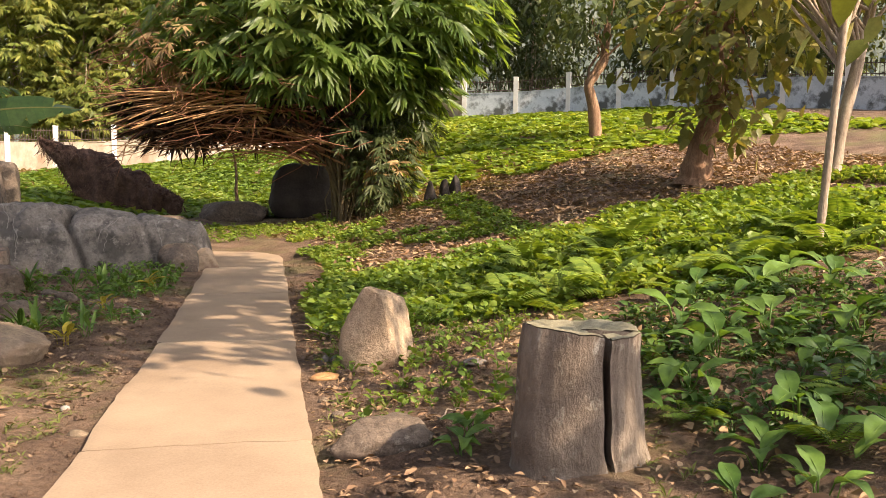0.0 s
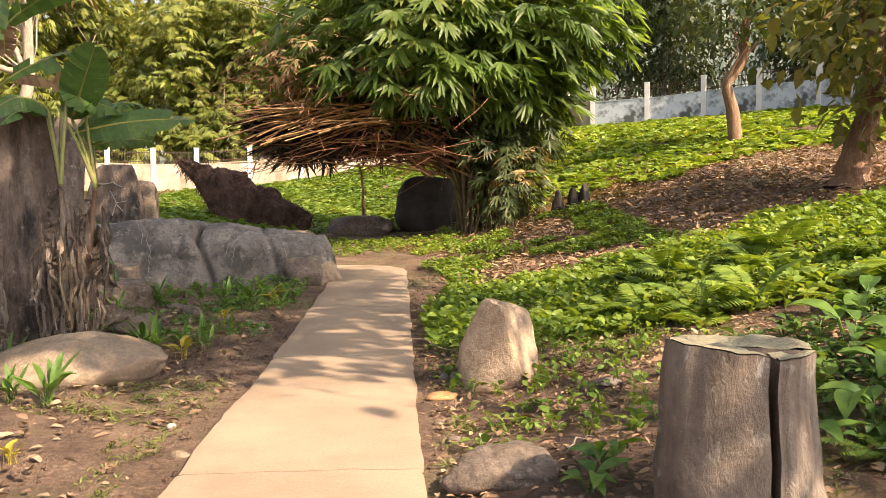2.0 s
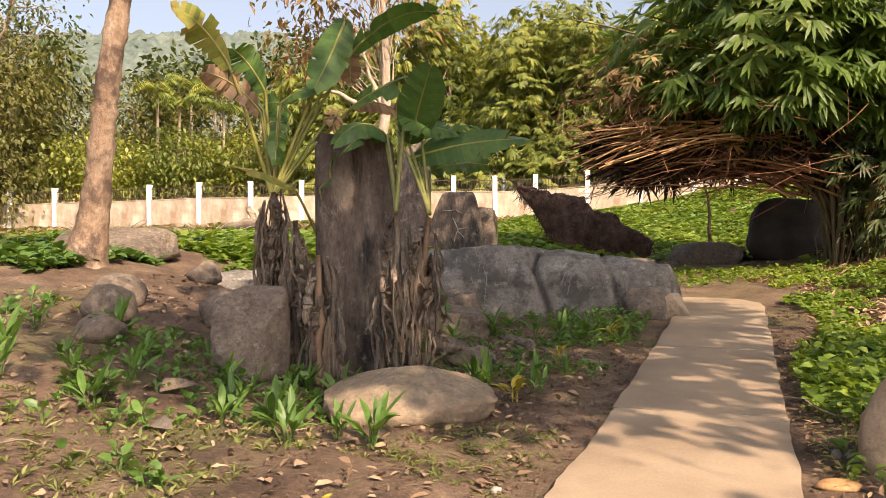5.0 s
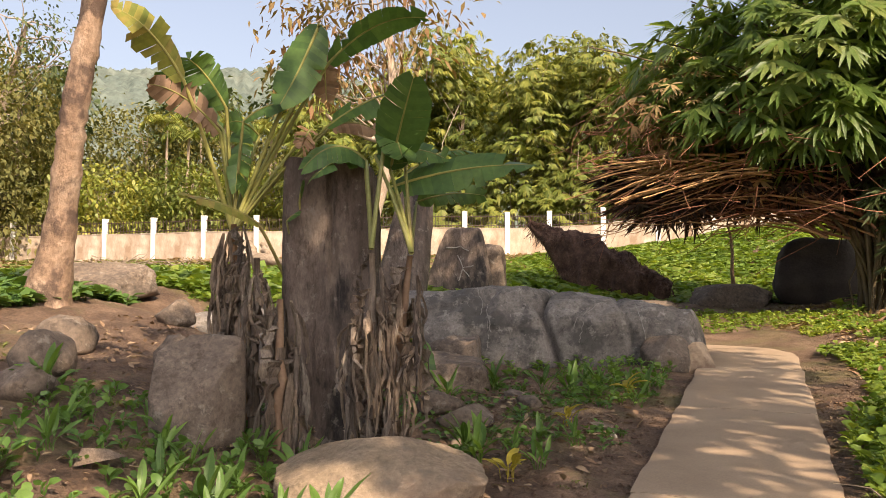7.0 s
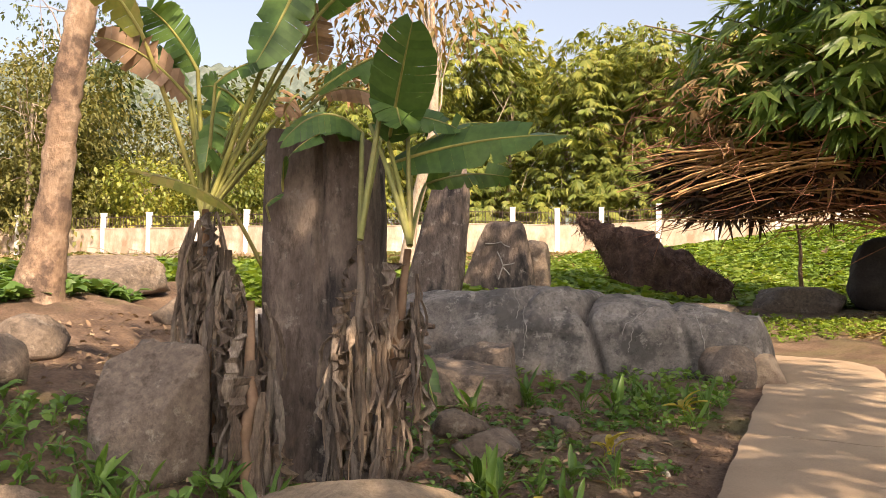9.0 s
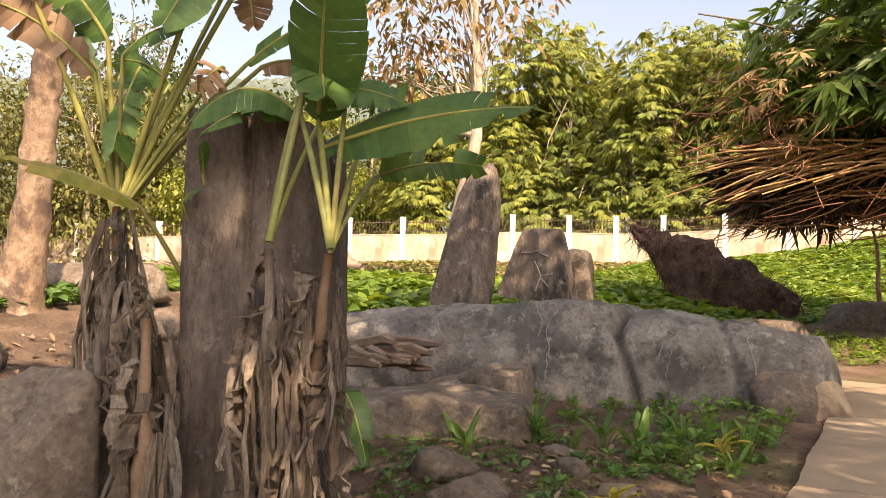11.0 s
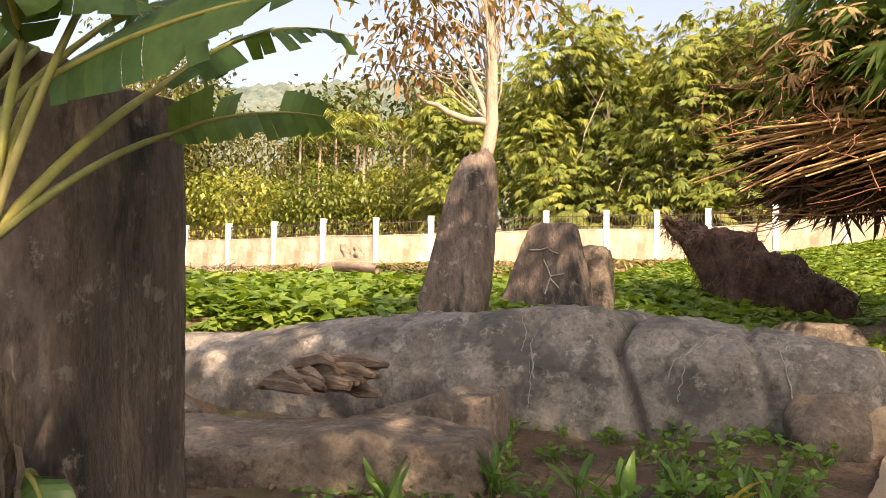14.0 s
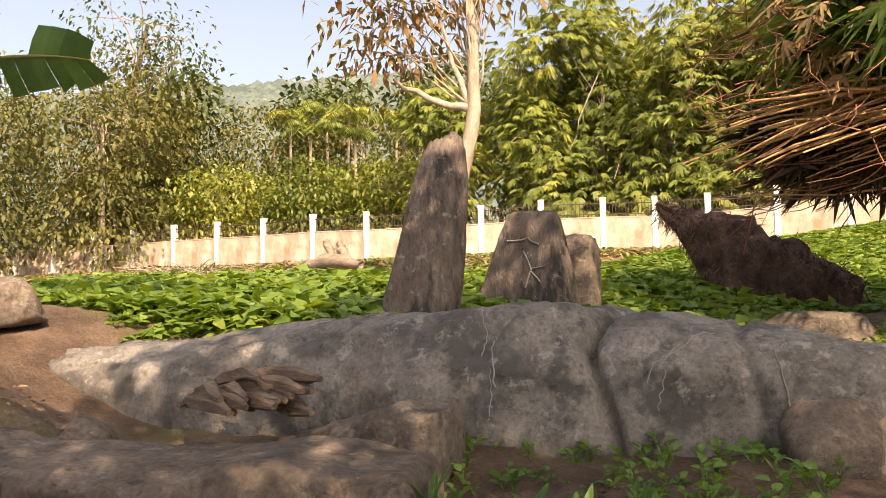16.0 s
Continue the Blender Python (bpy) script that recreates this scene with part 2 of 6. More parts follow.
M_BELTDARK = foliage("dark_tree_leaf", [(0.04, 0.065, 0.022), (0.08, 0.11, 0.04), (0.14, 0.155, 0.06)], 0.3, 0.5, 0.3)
M_OLIVE = foliage("olive_scrub_leaf", [(0.085, 0.095, 0.03), (0.16, 0.16, 0.055), (0.25, 0.225, 0.085)], 0.35, 0.7, 0.4, spec=0.15)
M_RUST = foliage("rusty_tree_leaf", [(0.11, 0.12, 0.035), (0.22, 0.15, 0.06), (0.28, 0.14, 0.075)], 0.3, 0.6, 0.4)
M_TREELEAF = foliage("broad_tree_leaf", [(0.08, 0.11, 0.03), (0.15, 0.18, 0.05), (0.26, 0.26, 0.09), (0.22, 0.165, 0.07)], 0.3, 0.5, 0.5)
M_COVER = foliage("ground_cover_leaf", [(0.08, 0.145, 0.024), (0.15, 0.24, 0.035), (0.245, 0.335, 0.055), (0.38, 0.40, 0.09)], 0.42, 0.5, 0.45)
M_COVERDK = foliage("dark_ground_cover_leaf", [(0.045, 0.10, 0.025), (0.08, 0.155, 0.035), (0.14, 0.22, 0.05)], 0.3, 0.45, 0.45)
M_BROAD = foliage("broad_plant_leaf", [(0.07, 0.15, 0.03), (0.13, 0.235, 0.05), (0.21, 0.32, 0.075)], 0.42, 0.4, 1.0)
M_YELLOW = foliage("yellow_plant_leaf", [(0.36, 0.30, 0.04), (0.5, 0.42, 0.06)], 0.35, 0.5, 1.0)
M_GRASS = foliage("grass_blade", [(0.085, 0.115, 0.03), (0.15, 0.18, 0.045), (0.24, 0.235, 0.09)], 0.3, 0.6, 0.5)
M_LITTER = foliage("leaf_litter", [(0.13, 0.075, 0.045), (0.25, 0.15, 0.09), (0.38, 0.255, 0.155), (0.48, 0.37, 0.24)], 0.1, 0.85, 0.5)
# forest green greyed in the base colour to stand in for distance haze
M_HILL = surface("haze_tinted_forest", [(0.085, 0.11, 0.10), (0.12, 0.145, 0.125), (0.16, 0.18, 0.15)], 0.05, grain=0.3, grain_amount=0.45, bump=0.0, rough=1.0, spec=0.0)

# ---- mesh building ----
RNG = np.random.default_rng(7)


def unit(v):
    v = np.asarray(v, float)
    return v / np.maximum(np.linalg.norm(v, axis=-1, keepdims=True), 1e-9)


def tri_mesh(name, v, f, material, smooth=True):
    v, f = np.asarray(v, np.float32).reshape(-1, 3), np.asarray(f, np.int32).reshape(-1, 3)
    me = bpy.data.meshes.new(name)
    me.vertices.add(len(v))
    me.vertices.foreach_set("co", v.ravel())
    me.loops.add(f.size)
    me.loops.foreach_set("vertex_index", f.ravel())
    me.polygons.add(len(f))
    me.polygons.foreach_set("loop_start", np.arange(0, f.size, 3, dtype=np.int32))
    me.polygons.foreach_set("use_smooth", np.full(len(f), smooth))
    me.update(calc_edges=True)
    me.materials.append(material)
    return me


class Build:
    """Collects triangles of several pieces into one mesh."""

    def __init__(self):
        self.v, self.f, self.n = [], [], 0

    def add(self, v, f):
        v = np.asarray(v, float).reshape(-1, 3)
        self.v.append(v)
        self.f.append(np.asarray(f, int).reshape(-1, 3) + self.n)
        self.n += len(v)
        return self

    def mesh(self, name, material, smooth=True):
        return tri_mesh(name, np.concatenate(self.v), np.concatenate(self.f), material, smooth)


def thing(name, label, category, at=(0, 0, 0), mesh=None, group="", kind=""):
    ob = new(name, mesh)
    ob.location = at
    return tagged(ob, label, category, group, kind)


def part(name, mesh, parent, label=""):
    ob = new(name, mesh)
    ob.parent = parent
    return tagged(ob, label)


def grid_faces(nu, nv, wrap=False):
    """Triangles of a grid of nu x nv vertices; wrap closes the v direction."""
    i, j = np.meshgrid(np.arange(nu - 1), np.arange(nv if wrap else nv - 1), indexing="ij")
    a, b = i * nv + j, i * nv + (j + 1) % nv
    c, d = a + nv, b + nv
    return np.stack([np.stack([a, c, b], -1), np.stack([b, c, d], -1)], 2).reshape(-1, 3)


def tube(points, radii, n=7, cap=True):
    """A bent round bar through points."""
    p = np.asarray(points, float)
    r = np.broadcast_to(np.asarray(radii, float), (len(p),))
    t = unit(np.gradient(p, axis=0))
    ref = np.array([0.0, 0, 1]) if abs(t[0][2]) < 0.9 else np.array([1.0, 0, 0])
    s = unit(np.cross(t, ref))
    w = np.cross(s, t)
    a = np.linspace(0, 2 * np.pi, n, endpoint=False)
    ring = p[:, None] + r[:, None, None] * (np.cos(a)[None, :, None] * s[:, None] + np.sin(a)[None, :, None] * w[:, None])
    v, f = ring.reshape(-1, 3), grid_faces(len(p), n, True)
    if cap:
        k = len(v)
        v = np.concatenate([v, p[:1], p[-1:]])
        ends = [(k, (j + 1) % n, j) for j in range(n)] + [(k + 1, (len(p) - 1) * n + j, (len(p) - 1) * n + (j + 1) % n) for j in range(n)]
        f = np.concatenate([f, ends])
    return v, f


def bend(a, b, sag=0.0, n=7, wobble=0.0, rng=RNG):
    """Points from a to b, sagging in the middle and wobbling."""
    a, b = np.asarray(a, float), np.asarray(b, float)
    t = np.linspace(0, 1, n)[:, None]
    p = a + (b - a) * t
    p[:, 2] -= sag * 4 * (t * (1 - t))[:, 0]
    if wobble:
        p[1:-1] += rng.normal(0, wobble, (n - 2, 3))
    return p


LEAF_T = np.array([0.0, 0.3, 0.3, 0.3, 0.7, 0.7, 0.7, 1.0])
LEAF_S = np.array([0.0, -1, 0, 1, -0.72, 0, 0.72, 0.0])
LEAF_F = np.array([(0, 2, 1), (0, 3, 2), (1, 2, 4), (2, 5, 4), (2, 3, 5), (3, 6, 5), (4, 5, 7), (5, 6, 7)])
KITE_T = np.array([0.0, 0.42, 0.42, 1.0])
KITE_S = np.array([0.0, -1, 1, 0.0])
KITE_F = np.array([(0, 2, 1), (1, 2, 3)])


def leaves(p, d, length, width, droop=0.25, fold=0.3, fine=True, side=None, rng=RNG):
    """Leaf blades: from points p along unit directions d, drooping towards the tip. Gives vertices and triangles."""
    p, d = np.asarray(p, float), unit(d)
    n = len(p)
    length, width = np.broadcast_to(length, (n,)), np.broadcast_to(width, (n,))
    if side is None:
        s = np.cross(d, [0, 0, 1.0]) + rng.normal(0, 0.35, (n, 3))
        s -= d * np.sum(s * d, 1, keepdims=True)
        s = unit(s)
    else:
        s = unit(side - d * np.sum(side * d, 1, keepdims=True))
    up = np.cross(s, d)
    tt, ss, ff = (LEAF_T, LEAF_S, LEAF_F) if fine else (KITE_T, KITE_S, KITE_F)
    v = (p[:, None] + d[:, None] * (tt[None, :, None] * length[:, None, None])
         + s[:, None] * (ss[None, :, None] * width[:, None, None])
         + up[:, None] * (np.abs(ss)[None, :, None] * fold * width[:, None, None]))
    v[:, :, 2] -= droop * length[:, None] * tt[None] ** 2
    f = (ff[None] + (np.arange(n) * len(tt))[:, None, None]).reshape(-1, 3)
    return v.reshape(-1, 3), f


def vnoise(x, y, seed=0):
    """Smooth value noise on the plan, about -1 to 1."""
    def h(i, j):
        q = np.sin(i * 127.1 + j * 311.7 + seed * 74.7) * 43758.5453
        return (q - np.floor(q)) * 2 - 1
    i, j = np.floor(x), np.floor(y)
    u, w = x - i, y - j
    u, w = u * u * (3 - 2 * u), w * w * (3 - 2 * w)
    return (h(i, j) * (1 - u) + h(i + 1, j) * u) * (1 - w) + (h(i, j + 1) * (1 - u) + h(i + 1, j + 1) * u) * w


def soft(v, k=0.5):
    return k * np.logaddexp(0, np.asarray(v, float) / k)


def rise(y):
    """The gentle climb of the path and all ground beside it."""
    return 60 * np.tanh(0.033 * soft(np.asarray(y, float) - 9, 1.0) / 60)


def ground_z(x, y):
    """Height of the ground: level along the path, rising to both sides and to the back."""
    x, y = np.asarray(x, float), np.asarray(y, float)
    right = 0.23 * 14 * np.tanh(soft(x - 1.4) / 14)
    hollow = np.clip((y - 9.5) / 1.5, 0, 1) * (1 - np.clip((y - 14.4) / 1.0, 0, 1))
    deep = np.clip((y - 11.7) / 0.9, 0, 1)
    bank = (1 - hollow) * np.tanh(soft(-x - 3.0, 0.5) / 4) + hollow * np.tanh(soft(-x - 5.0 - 2.2 * deep, 0.5) / (2.2 - deep))
    left = 1.1 * bank * (1 - 0.35 * np.clip((y - 14) / 12, 0, 1))
    back = 24 * np.tanh(soft(y - 16, 1.0) / 24) * (0.035 + 0.08 / (1 + np.exp(-np.clip(x - 4, -30, 30))))
    knoll = 0.14 * soft(y - 26, 1.0) / (1 + np.exp(-np.clip((x + 4) / 1.5, -30, 30))) / (1 + np.exp(np.clip((x - 6) / 2, -30, 30)))
    z = right + left + back + rise(y) + knoll
    m = np.clip((np.abs(x + np.clip(y - 16.5, 0, 4) * 0.7) - 0.72) / 0.6, 0, 1)
    z = z + m * (0.05 * vnoise(x * 0.8, y * 0.8, 1) + 0.03 * vnoise(x * 2.3, y * 2.3, 2))
    return z - 0.055 * (1 - m * 0.6)


# ---- ground ----
def spaced(lo, hi, step, far):
    mid = np.arange(lo, hi + step / 2, step)
    grow = [step]
    while sum(grow) < far:
        grow.append(grow[-1] * 1.16)
    g = np.cumsum(grow)
    return np.concatenate([lo - g[::-1], mid, hi + g])


gx, gy = np.meshgrid(spaced(-9, 8, 0.1, 900), spaced(1.5, 22, 0.1, 900), indexing="ij")
gz = ground_z(gx, gy)
near = np.clip(1 - np.maximum(np.abs(gx + 0.5) - 9, 0) / 4, 0, 1)
offpath = np.clip((np.abs(gx) - 0.7) / 0.3, 0, 1)
gz = gz + near * offpath * (0.022 * vnoise(gx * 5, gy * 5, 5) + 0.02 * vnoise(gx * 9.7, gy * 9.7, 6))
thing("ground", "bare brown soil with moss patches, rising into slopes beside the path", "ground", kind="structure",
      mesh=tri_mesh("ground", np.stack([gx, gy, gz], -1), grid_faces(*gx.shape), M_SOIL))

# ---- concrete path: cast slabs with worn edges ----
path_ob = thing("path", "narrow pale concrete garden path, cracked and stained, laid on soil", "path", kind="structure")


def slab_mesh(quad, seed):
    """A cast slab over four plan corners (near left, near right, far right, far left), with ragged sides."""
    rng = np.random.default_rng(seed)
    nu, nv = 24, 25
    nl, nr, fr, fl = [np.array(c, float) for c in quad]
    u, w = np.meshgrid(np.linspace(0, 1, nu), np.linspace(0, 1, nv), indexing="ij")
    u, w = u[..., None], w[..., None]
    p = (nl * (1 - w) + nr * w) * (1 - u) + (fl * (1 - w) + fr * w) * u
    edge = np.zeros((nu, nv))
    edge[:, 0], edge[:, -1] = 1, 1
    p[:, :, 0] += edge * (vnoise(p[:, :, 0] * 3 + seed, p[:, :, 1] * 2.2, 3) * 0.016 + rng.normal(0, 0.004, (nu, nv)))
    for row in (0, -1):
        p[row, :, 1] += 0.035 * vnoise(p[row, :, 0] * 4.0, np.round(p[row, :, 1] * 10), 15) + 0.015 * vnoise(p[row, :, 0] * 11, np.round(p[row, :, 1] * 10), 16)
    z = 0.004 * vnoise(p[:, :, 0] * 2, p[:, :, 1] * 2, 4) - edge * 0.008 + rise(p[:, :, 1])
    top = np.dstack([p, z])
    b = Build().add(top, grid_faces(nu, nv))
    rim = np.concatenate([top[:, 0], top[-1, 1:], top[-2::-1, -1], top[0, -2:0:-1]])
    low = rim - np.array([0, 0, 0.13])
    k = len(rim)
    b.add(np.concatenate([low, rim]), grid_faces(2, k, True))
    return b.mesh("slab", M_CONCRETE)


cuts = [-2.5, 0.6, 2.9, 5.38, 8.6, 11.7, 14.6]
for k in range(len(cuts) - 1):
    a, b_ = cuts[k] + 0.008, cuts[k + 1] - 0.008
    part("slab", slab_mesh([(-0.63, a), (0.63, a), (0.63, b_), (-0.63, b_)], k), path_ob)
part("slab", slab_mesh([(-0.63, 14.61), (0.63, 14.61), (0.62, 17.6), (-0.75, 16.2)], 11), path_ob)
part("slab", slab_mesh([(-0.76, 16.22), (0.61, 17.62), (-0.5, 18.7), (-1.9, 17.6)], 12), path_ob)

# ---- rocks ----
def rock_mesh(name, size, material, seed=0, square=2.6, lump=0.10, fine=0.03, taper=0.0, lean=(0, 0), sub=4, top_cut=1.0, cuts=9, slices=()):
    """A rock resting on z = 0: size is its full width, depth, height; square pulls it towards a block, taper narrows its top."""
    bm = bmesh.new()
    bmesh.ops.create_icosphere(bm, subdivisions=sub, radius=1)
    off = Vector((seed * 3.7, seed * 1.9, seed * 5.3))
    rc = random.Random(seed * 17 + 3)
    planes = []
    for k in range(cuts):
        a = rc.uniform(0, 2 * math.pi)
        planes.append((Vector((math.cos(a), math.sin(a), rc.uniform(-0.2, 1.1))).normalized(), rc.uniform(0.56, 0.88) * (1 + 0.09 * (square - 2.5))))
    planes += [(Vector(n_).normalized(), d_) for n_, d_ in slices]
    for v in bm.verts:
        c = v.co
        k = (abs(c.x) ** square + abs(c.y) ** square + abs(c.z) ** square) ** (-1 / square)
        q = c * k
        q.z = min(q.z, top_cut)
        for pn, pd in planes:
            over = q.dot(pn) - pd
            if over > 0:
                q = q - pn * over * 0.93
        n = noise.fractal(q * 1.3 + off, 1.0, 2.0, 4) * lump + noise.fractal(q * 6 + off, 0.9, 2.0, 3) * fine
        n += (noise.cell(q * 2.2 + off) - 0.5) * fine * 0.5
        q = q * (1 + n)
        h = (q.z + 1) / 2
        w = 1 - taper * h
        v.co = (q.x * w * size[0] / 2 + lean[0] * h, q.y * w * size[1] / 2 + lean[1] * h, (h - 0.04) * size[2])
    me = bpy.data.meshes.new(name)
    bm.to_mesh(me)
    bm.free()
    for p in me.polygons:
        p.use_smooth = True
    me.materials.append(material)
    return me


def rock(name, label, x, y, size, material, turn=0, seed=0, sink=0.06, z=None, group="", category="rock", **more):
    at = (x, y, (float(ground_z(x, y)) if z is None else z) - sink)
    ob = thing(name, label, category, at, rock_mesh(name, size, material, seed, **more), group)
    ob.rotation_euler = (0, 0, radians(turn))
    return ob


# the lying megalith: a long loft, thick at the middle, split by a crack
LOG_AXIS = np.array([(-0.55, 15.1), (-1.5, 15.05), (-2.5, 14.85), (-3.4, 14.6), (-4.6, 14.25), (-6.0, 13.9), (-7.6, 13.6), (-8.6, 13.45)])
LOG_HALF = np.array([0.50, 0.68, 0.82, 0.95, 0.85, 0.75, 0.65, 0.3])
LOG_TOP = np.array([0.84, 1.02, 1.13, 1.21, 1.09, 0.95, 0.82, 0.66])


def log_point(s, a):
    """A point of the lying stone: s runs 0 to 1 from foot to far end, a is the turn round it (0 front ground, pi back ground)."""
    k = np.linspace(0, 1, len(LOG_AXIS))
    c = np.stack([np.interp(s, k, LOG_AXIS[:, 0]), np.interp(s, k, LOG_AXIS[:, 1])], -1)
    half, top = np.interp(s, k, LOG_HALF), np.interp(s, k, LOG_TOP)
    ends = np.clip(np.minimum(s / 0.03, (1 - s) / 0.05), 0, 1) ** 0.45
    half, top = half * (0.55 + 0.45 * ends), top * (0.25 + 0.75 * ends)
    co, si = np.cos(a), np.sin(a)
    e = 0.62
    fx = -np.sign(co) * np.abs(co) ** e * half
    fz = np.sign(si) * np.abs(si) ** e
    # grooves: the great crack slanting over the body, a smaller one near the foot, a long furrow on top
    crack = s - (0.27 + 0.05 * np.sin(a) - 0.035 * np.clip(a - 1.0, 0, 2))
    groove = 0.17 * np.exp(-(crack / 0.007) ** 2) + 0.06 * np.exp(-(crack / 0.03) ** 2)
    groove = groove + 0.05 * np.exp(-((s - 0.13 - 0.03 * a) / 0.006) ** 2)
    groove = groove + 0.08 * np.exp(-((s - 0.44 + 0.02 * a) / 0.02) ** 2) * (a < 1.2)
    x0, y0 = c[..., 0], c[..., 1]
    lumps = 0.05 * vnoise(x0 * 1.4 + a, a * 2.2 + s * 9, 8) + 0.025 * vnoise(s * 46, a * 6, 9) + 0.012 * vnoise(s * 120, a * 16, 10) + 0.02 * np.abs(vnoise(s * 30 + a * 2, a * 9, 13))
    k2 = 1 + lumps - groove
    zg = ground_z(x0, y0 - half * 0.6) - 0.1
    return np.stack([x0 + 0.2 * fx * k2 * np.sign(0.0), y0 + fx * k2, zg * (1 - np.clip(fz, 0, 1)) + np.clip(fz, -0.2, 1) * (top + 0.0) * k2 + 0.0], -1)


su, av = np.meshgrid(np.linspace(0, 1, 300), np.linspace(-0.05, np.pi + 0.05, 72), indexing="ij")
lv = log_point(su, av)
lb = Build().add(lv, grid_faces(300, 72))
for row in (0, -1):
    ring = lv[row]
    lb.add(np.concatenate([ring, ring.mean(0)[None]]), [(j, j + 1, 72) if row else (j + 1, j, 72) for j in range(71)])
megalith = thing("lying_megalith", "huge grey fallen standing stone, weathered and cracked, lying on soil", "rock")
part("stone_body", lb.mesh("stone_body", M_ROCK), megalith)


def vein(s0, a0, s1, a1, r=0.008, seed=0):
    rng = np.random.default_rng(seed)
    t = np.linspace(0, 1, 16)
    p = log_point(s0 + (s1 - s0) * t + np.cumsum(rng.normal(0, 0.0012, 16)), a0 + (a1 - a0) * t)
    p[:, 1] -= 0.004
    part("pale_vein", Build().add(*tube(p, r * 0.6 * np.linspace(1, 0.5, 16), 5)).mesh("pale_vein", M_VEIN), megalith, "thin pale dried root on the stone")


vein(0.105, 0.2, 0.135, 1.3, 0.012, 1)
vein(0.12, 0.9, 0.125, 1.6, 0.008, 2)
vein(0.215, 0.9, 0.245, 0.4, 0.014, 3)
vein(0.19, 1.2, 0.235, 0.55, 0.010, 4)
vein(0.225, 0.5, 0.23, 0.2, 0.010, 5)
vein(0.40, 0.35, 0.415, 1.0, 0.012, 6)
vein(0.405, 0.15, 0.41, 0.5, 0.008, 7)
vein(0.43, 0.7, 0.45, 1.4, 0.010, 8)

# the low brown slab in front of it
def low_slab(name, axis, half, top, material, seed, n=120, m=36):
    axis, half, top = np.array(axis, float), np.array(half, float), np.array(top, float)
    s, a = np.meshgrid(np.linspace(0, 1, n), np.linspace(-0.05, np.pi + 0.05, m), indexing="ij")
    k = np.linspace(0, 1, len(axis))
    x, y = np.interp(s, k, axis[:, 0]), np.interp(s, k, axis[:, 1])
    hw, tp = np.interp(s, k, half), np.interp(s, k, top)
    d = unit(axis[-1] - axis[0])
    nx, ny = -d[1], d[0]
    ends = np.clip(np.minimum(s / 0.03, (1 - s) / 0.05), 0, 1) ** 0.4
    co, si = np.cos(a), np.sin(a)
    r = np.sign(co) * np.abs(co) ** 0.5 * hw * (0.7 + 0.3 * ends)
    z = np.clip(np.sign(si) * np.abs(si) ** 0.45, -0.2, 1) * tp * (0.3 + 0.7 * ends)
    k2 = 1 + 0.07 * vnoise(s * 7 + seed, a * 2 + seed, 11) + 0.03 * vnoise(s * 26, a * 6 + seed, 12)
    v = np.stack([x + nx * r * k2, y + ny * r * k2, ground_z(x, y) - 0.08 + (z + 0.06) * k2], -1)
    b = Build().add(v, grid_faces(n, m))
    for row in (0, -1):
        b.add(np.concatenate([v[row], v[row].mean(0)[None]]), [(j, j + 1, m) if row else (j + 1, j, m) for j in range(m - 1)])
    return b.mesh(name, material)


thing("rock_slab", "long low brown rock slab with sunlit ridges beside the fallen megalith", "rock",
      mesh=low_slab("rock_slab", [(-2.75, 12.25), (-3.6, 12.0), (-4.4, 11.7), (-5.1, 11.4), (-5.7, 11.15)], [0.40, 0.5, 0.6, 0.5, 0.3], [0.36, 0.38, 0.30, 0.24, 0.12], M_BROWNROCK, 3))
thing("rock_slab", "short square-ended brown rock slab lying against the megalith", "rock",
      mesh=low_slab("rock_slab", [(-3.12, 13.05), (-3.7, 13.0), (-4.4, 12.75)], [0.3, 0.34, 0.2], [0.50, 0.40, 0.22], M_BROWNROCK, 9, 60))
chip = thing("splintered_log", "piece of splintered brown dead wood lying on the rock", "log", (-4.65, 12.6, 0.66))
for i in range(26):
    a = RNG.normal(0, 1, 3) * np.array([0.05, 0.09, 0.06])
    ln = RNG.uniform(0.3, 0.62)
    sp = tube(bend((-ln + a[0], a[1] * 1.3, a[2] - 0.02), (ln + a[0], a[1] + RNG.normal(0, 0.05), a[2] * 0.6 - 0.06), -0.05, 6, 0.012), [0.02, 0.05, 0.055, 0.05, 0.035, 0.008], 5)
    part("splinter", Build().add(*sp).mesh("splinter", M_CHIP, False), chip)
chip.rotation_euler, chip.scale = (0, 0.06, 2.78), (1.2, 1.2, 1.2)

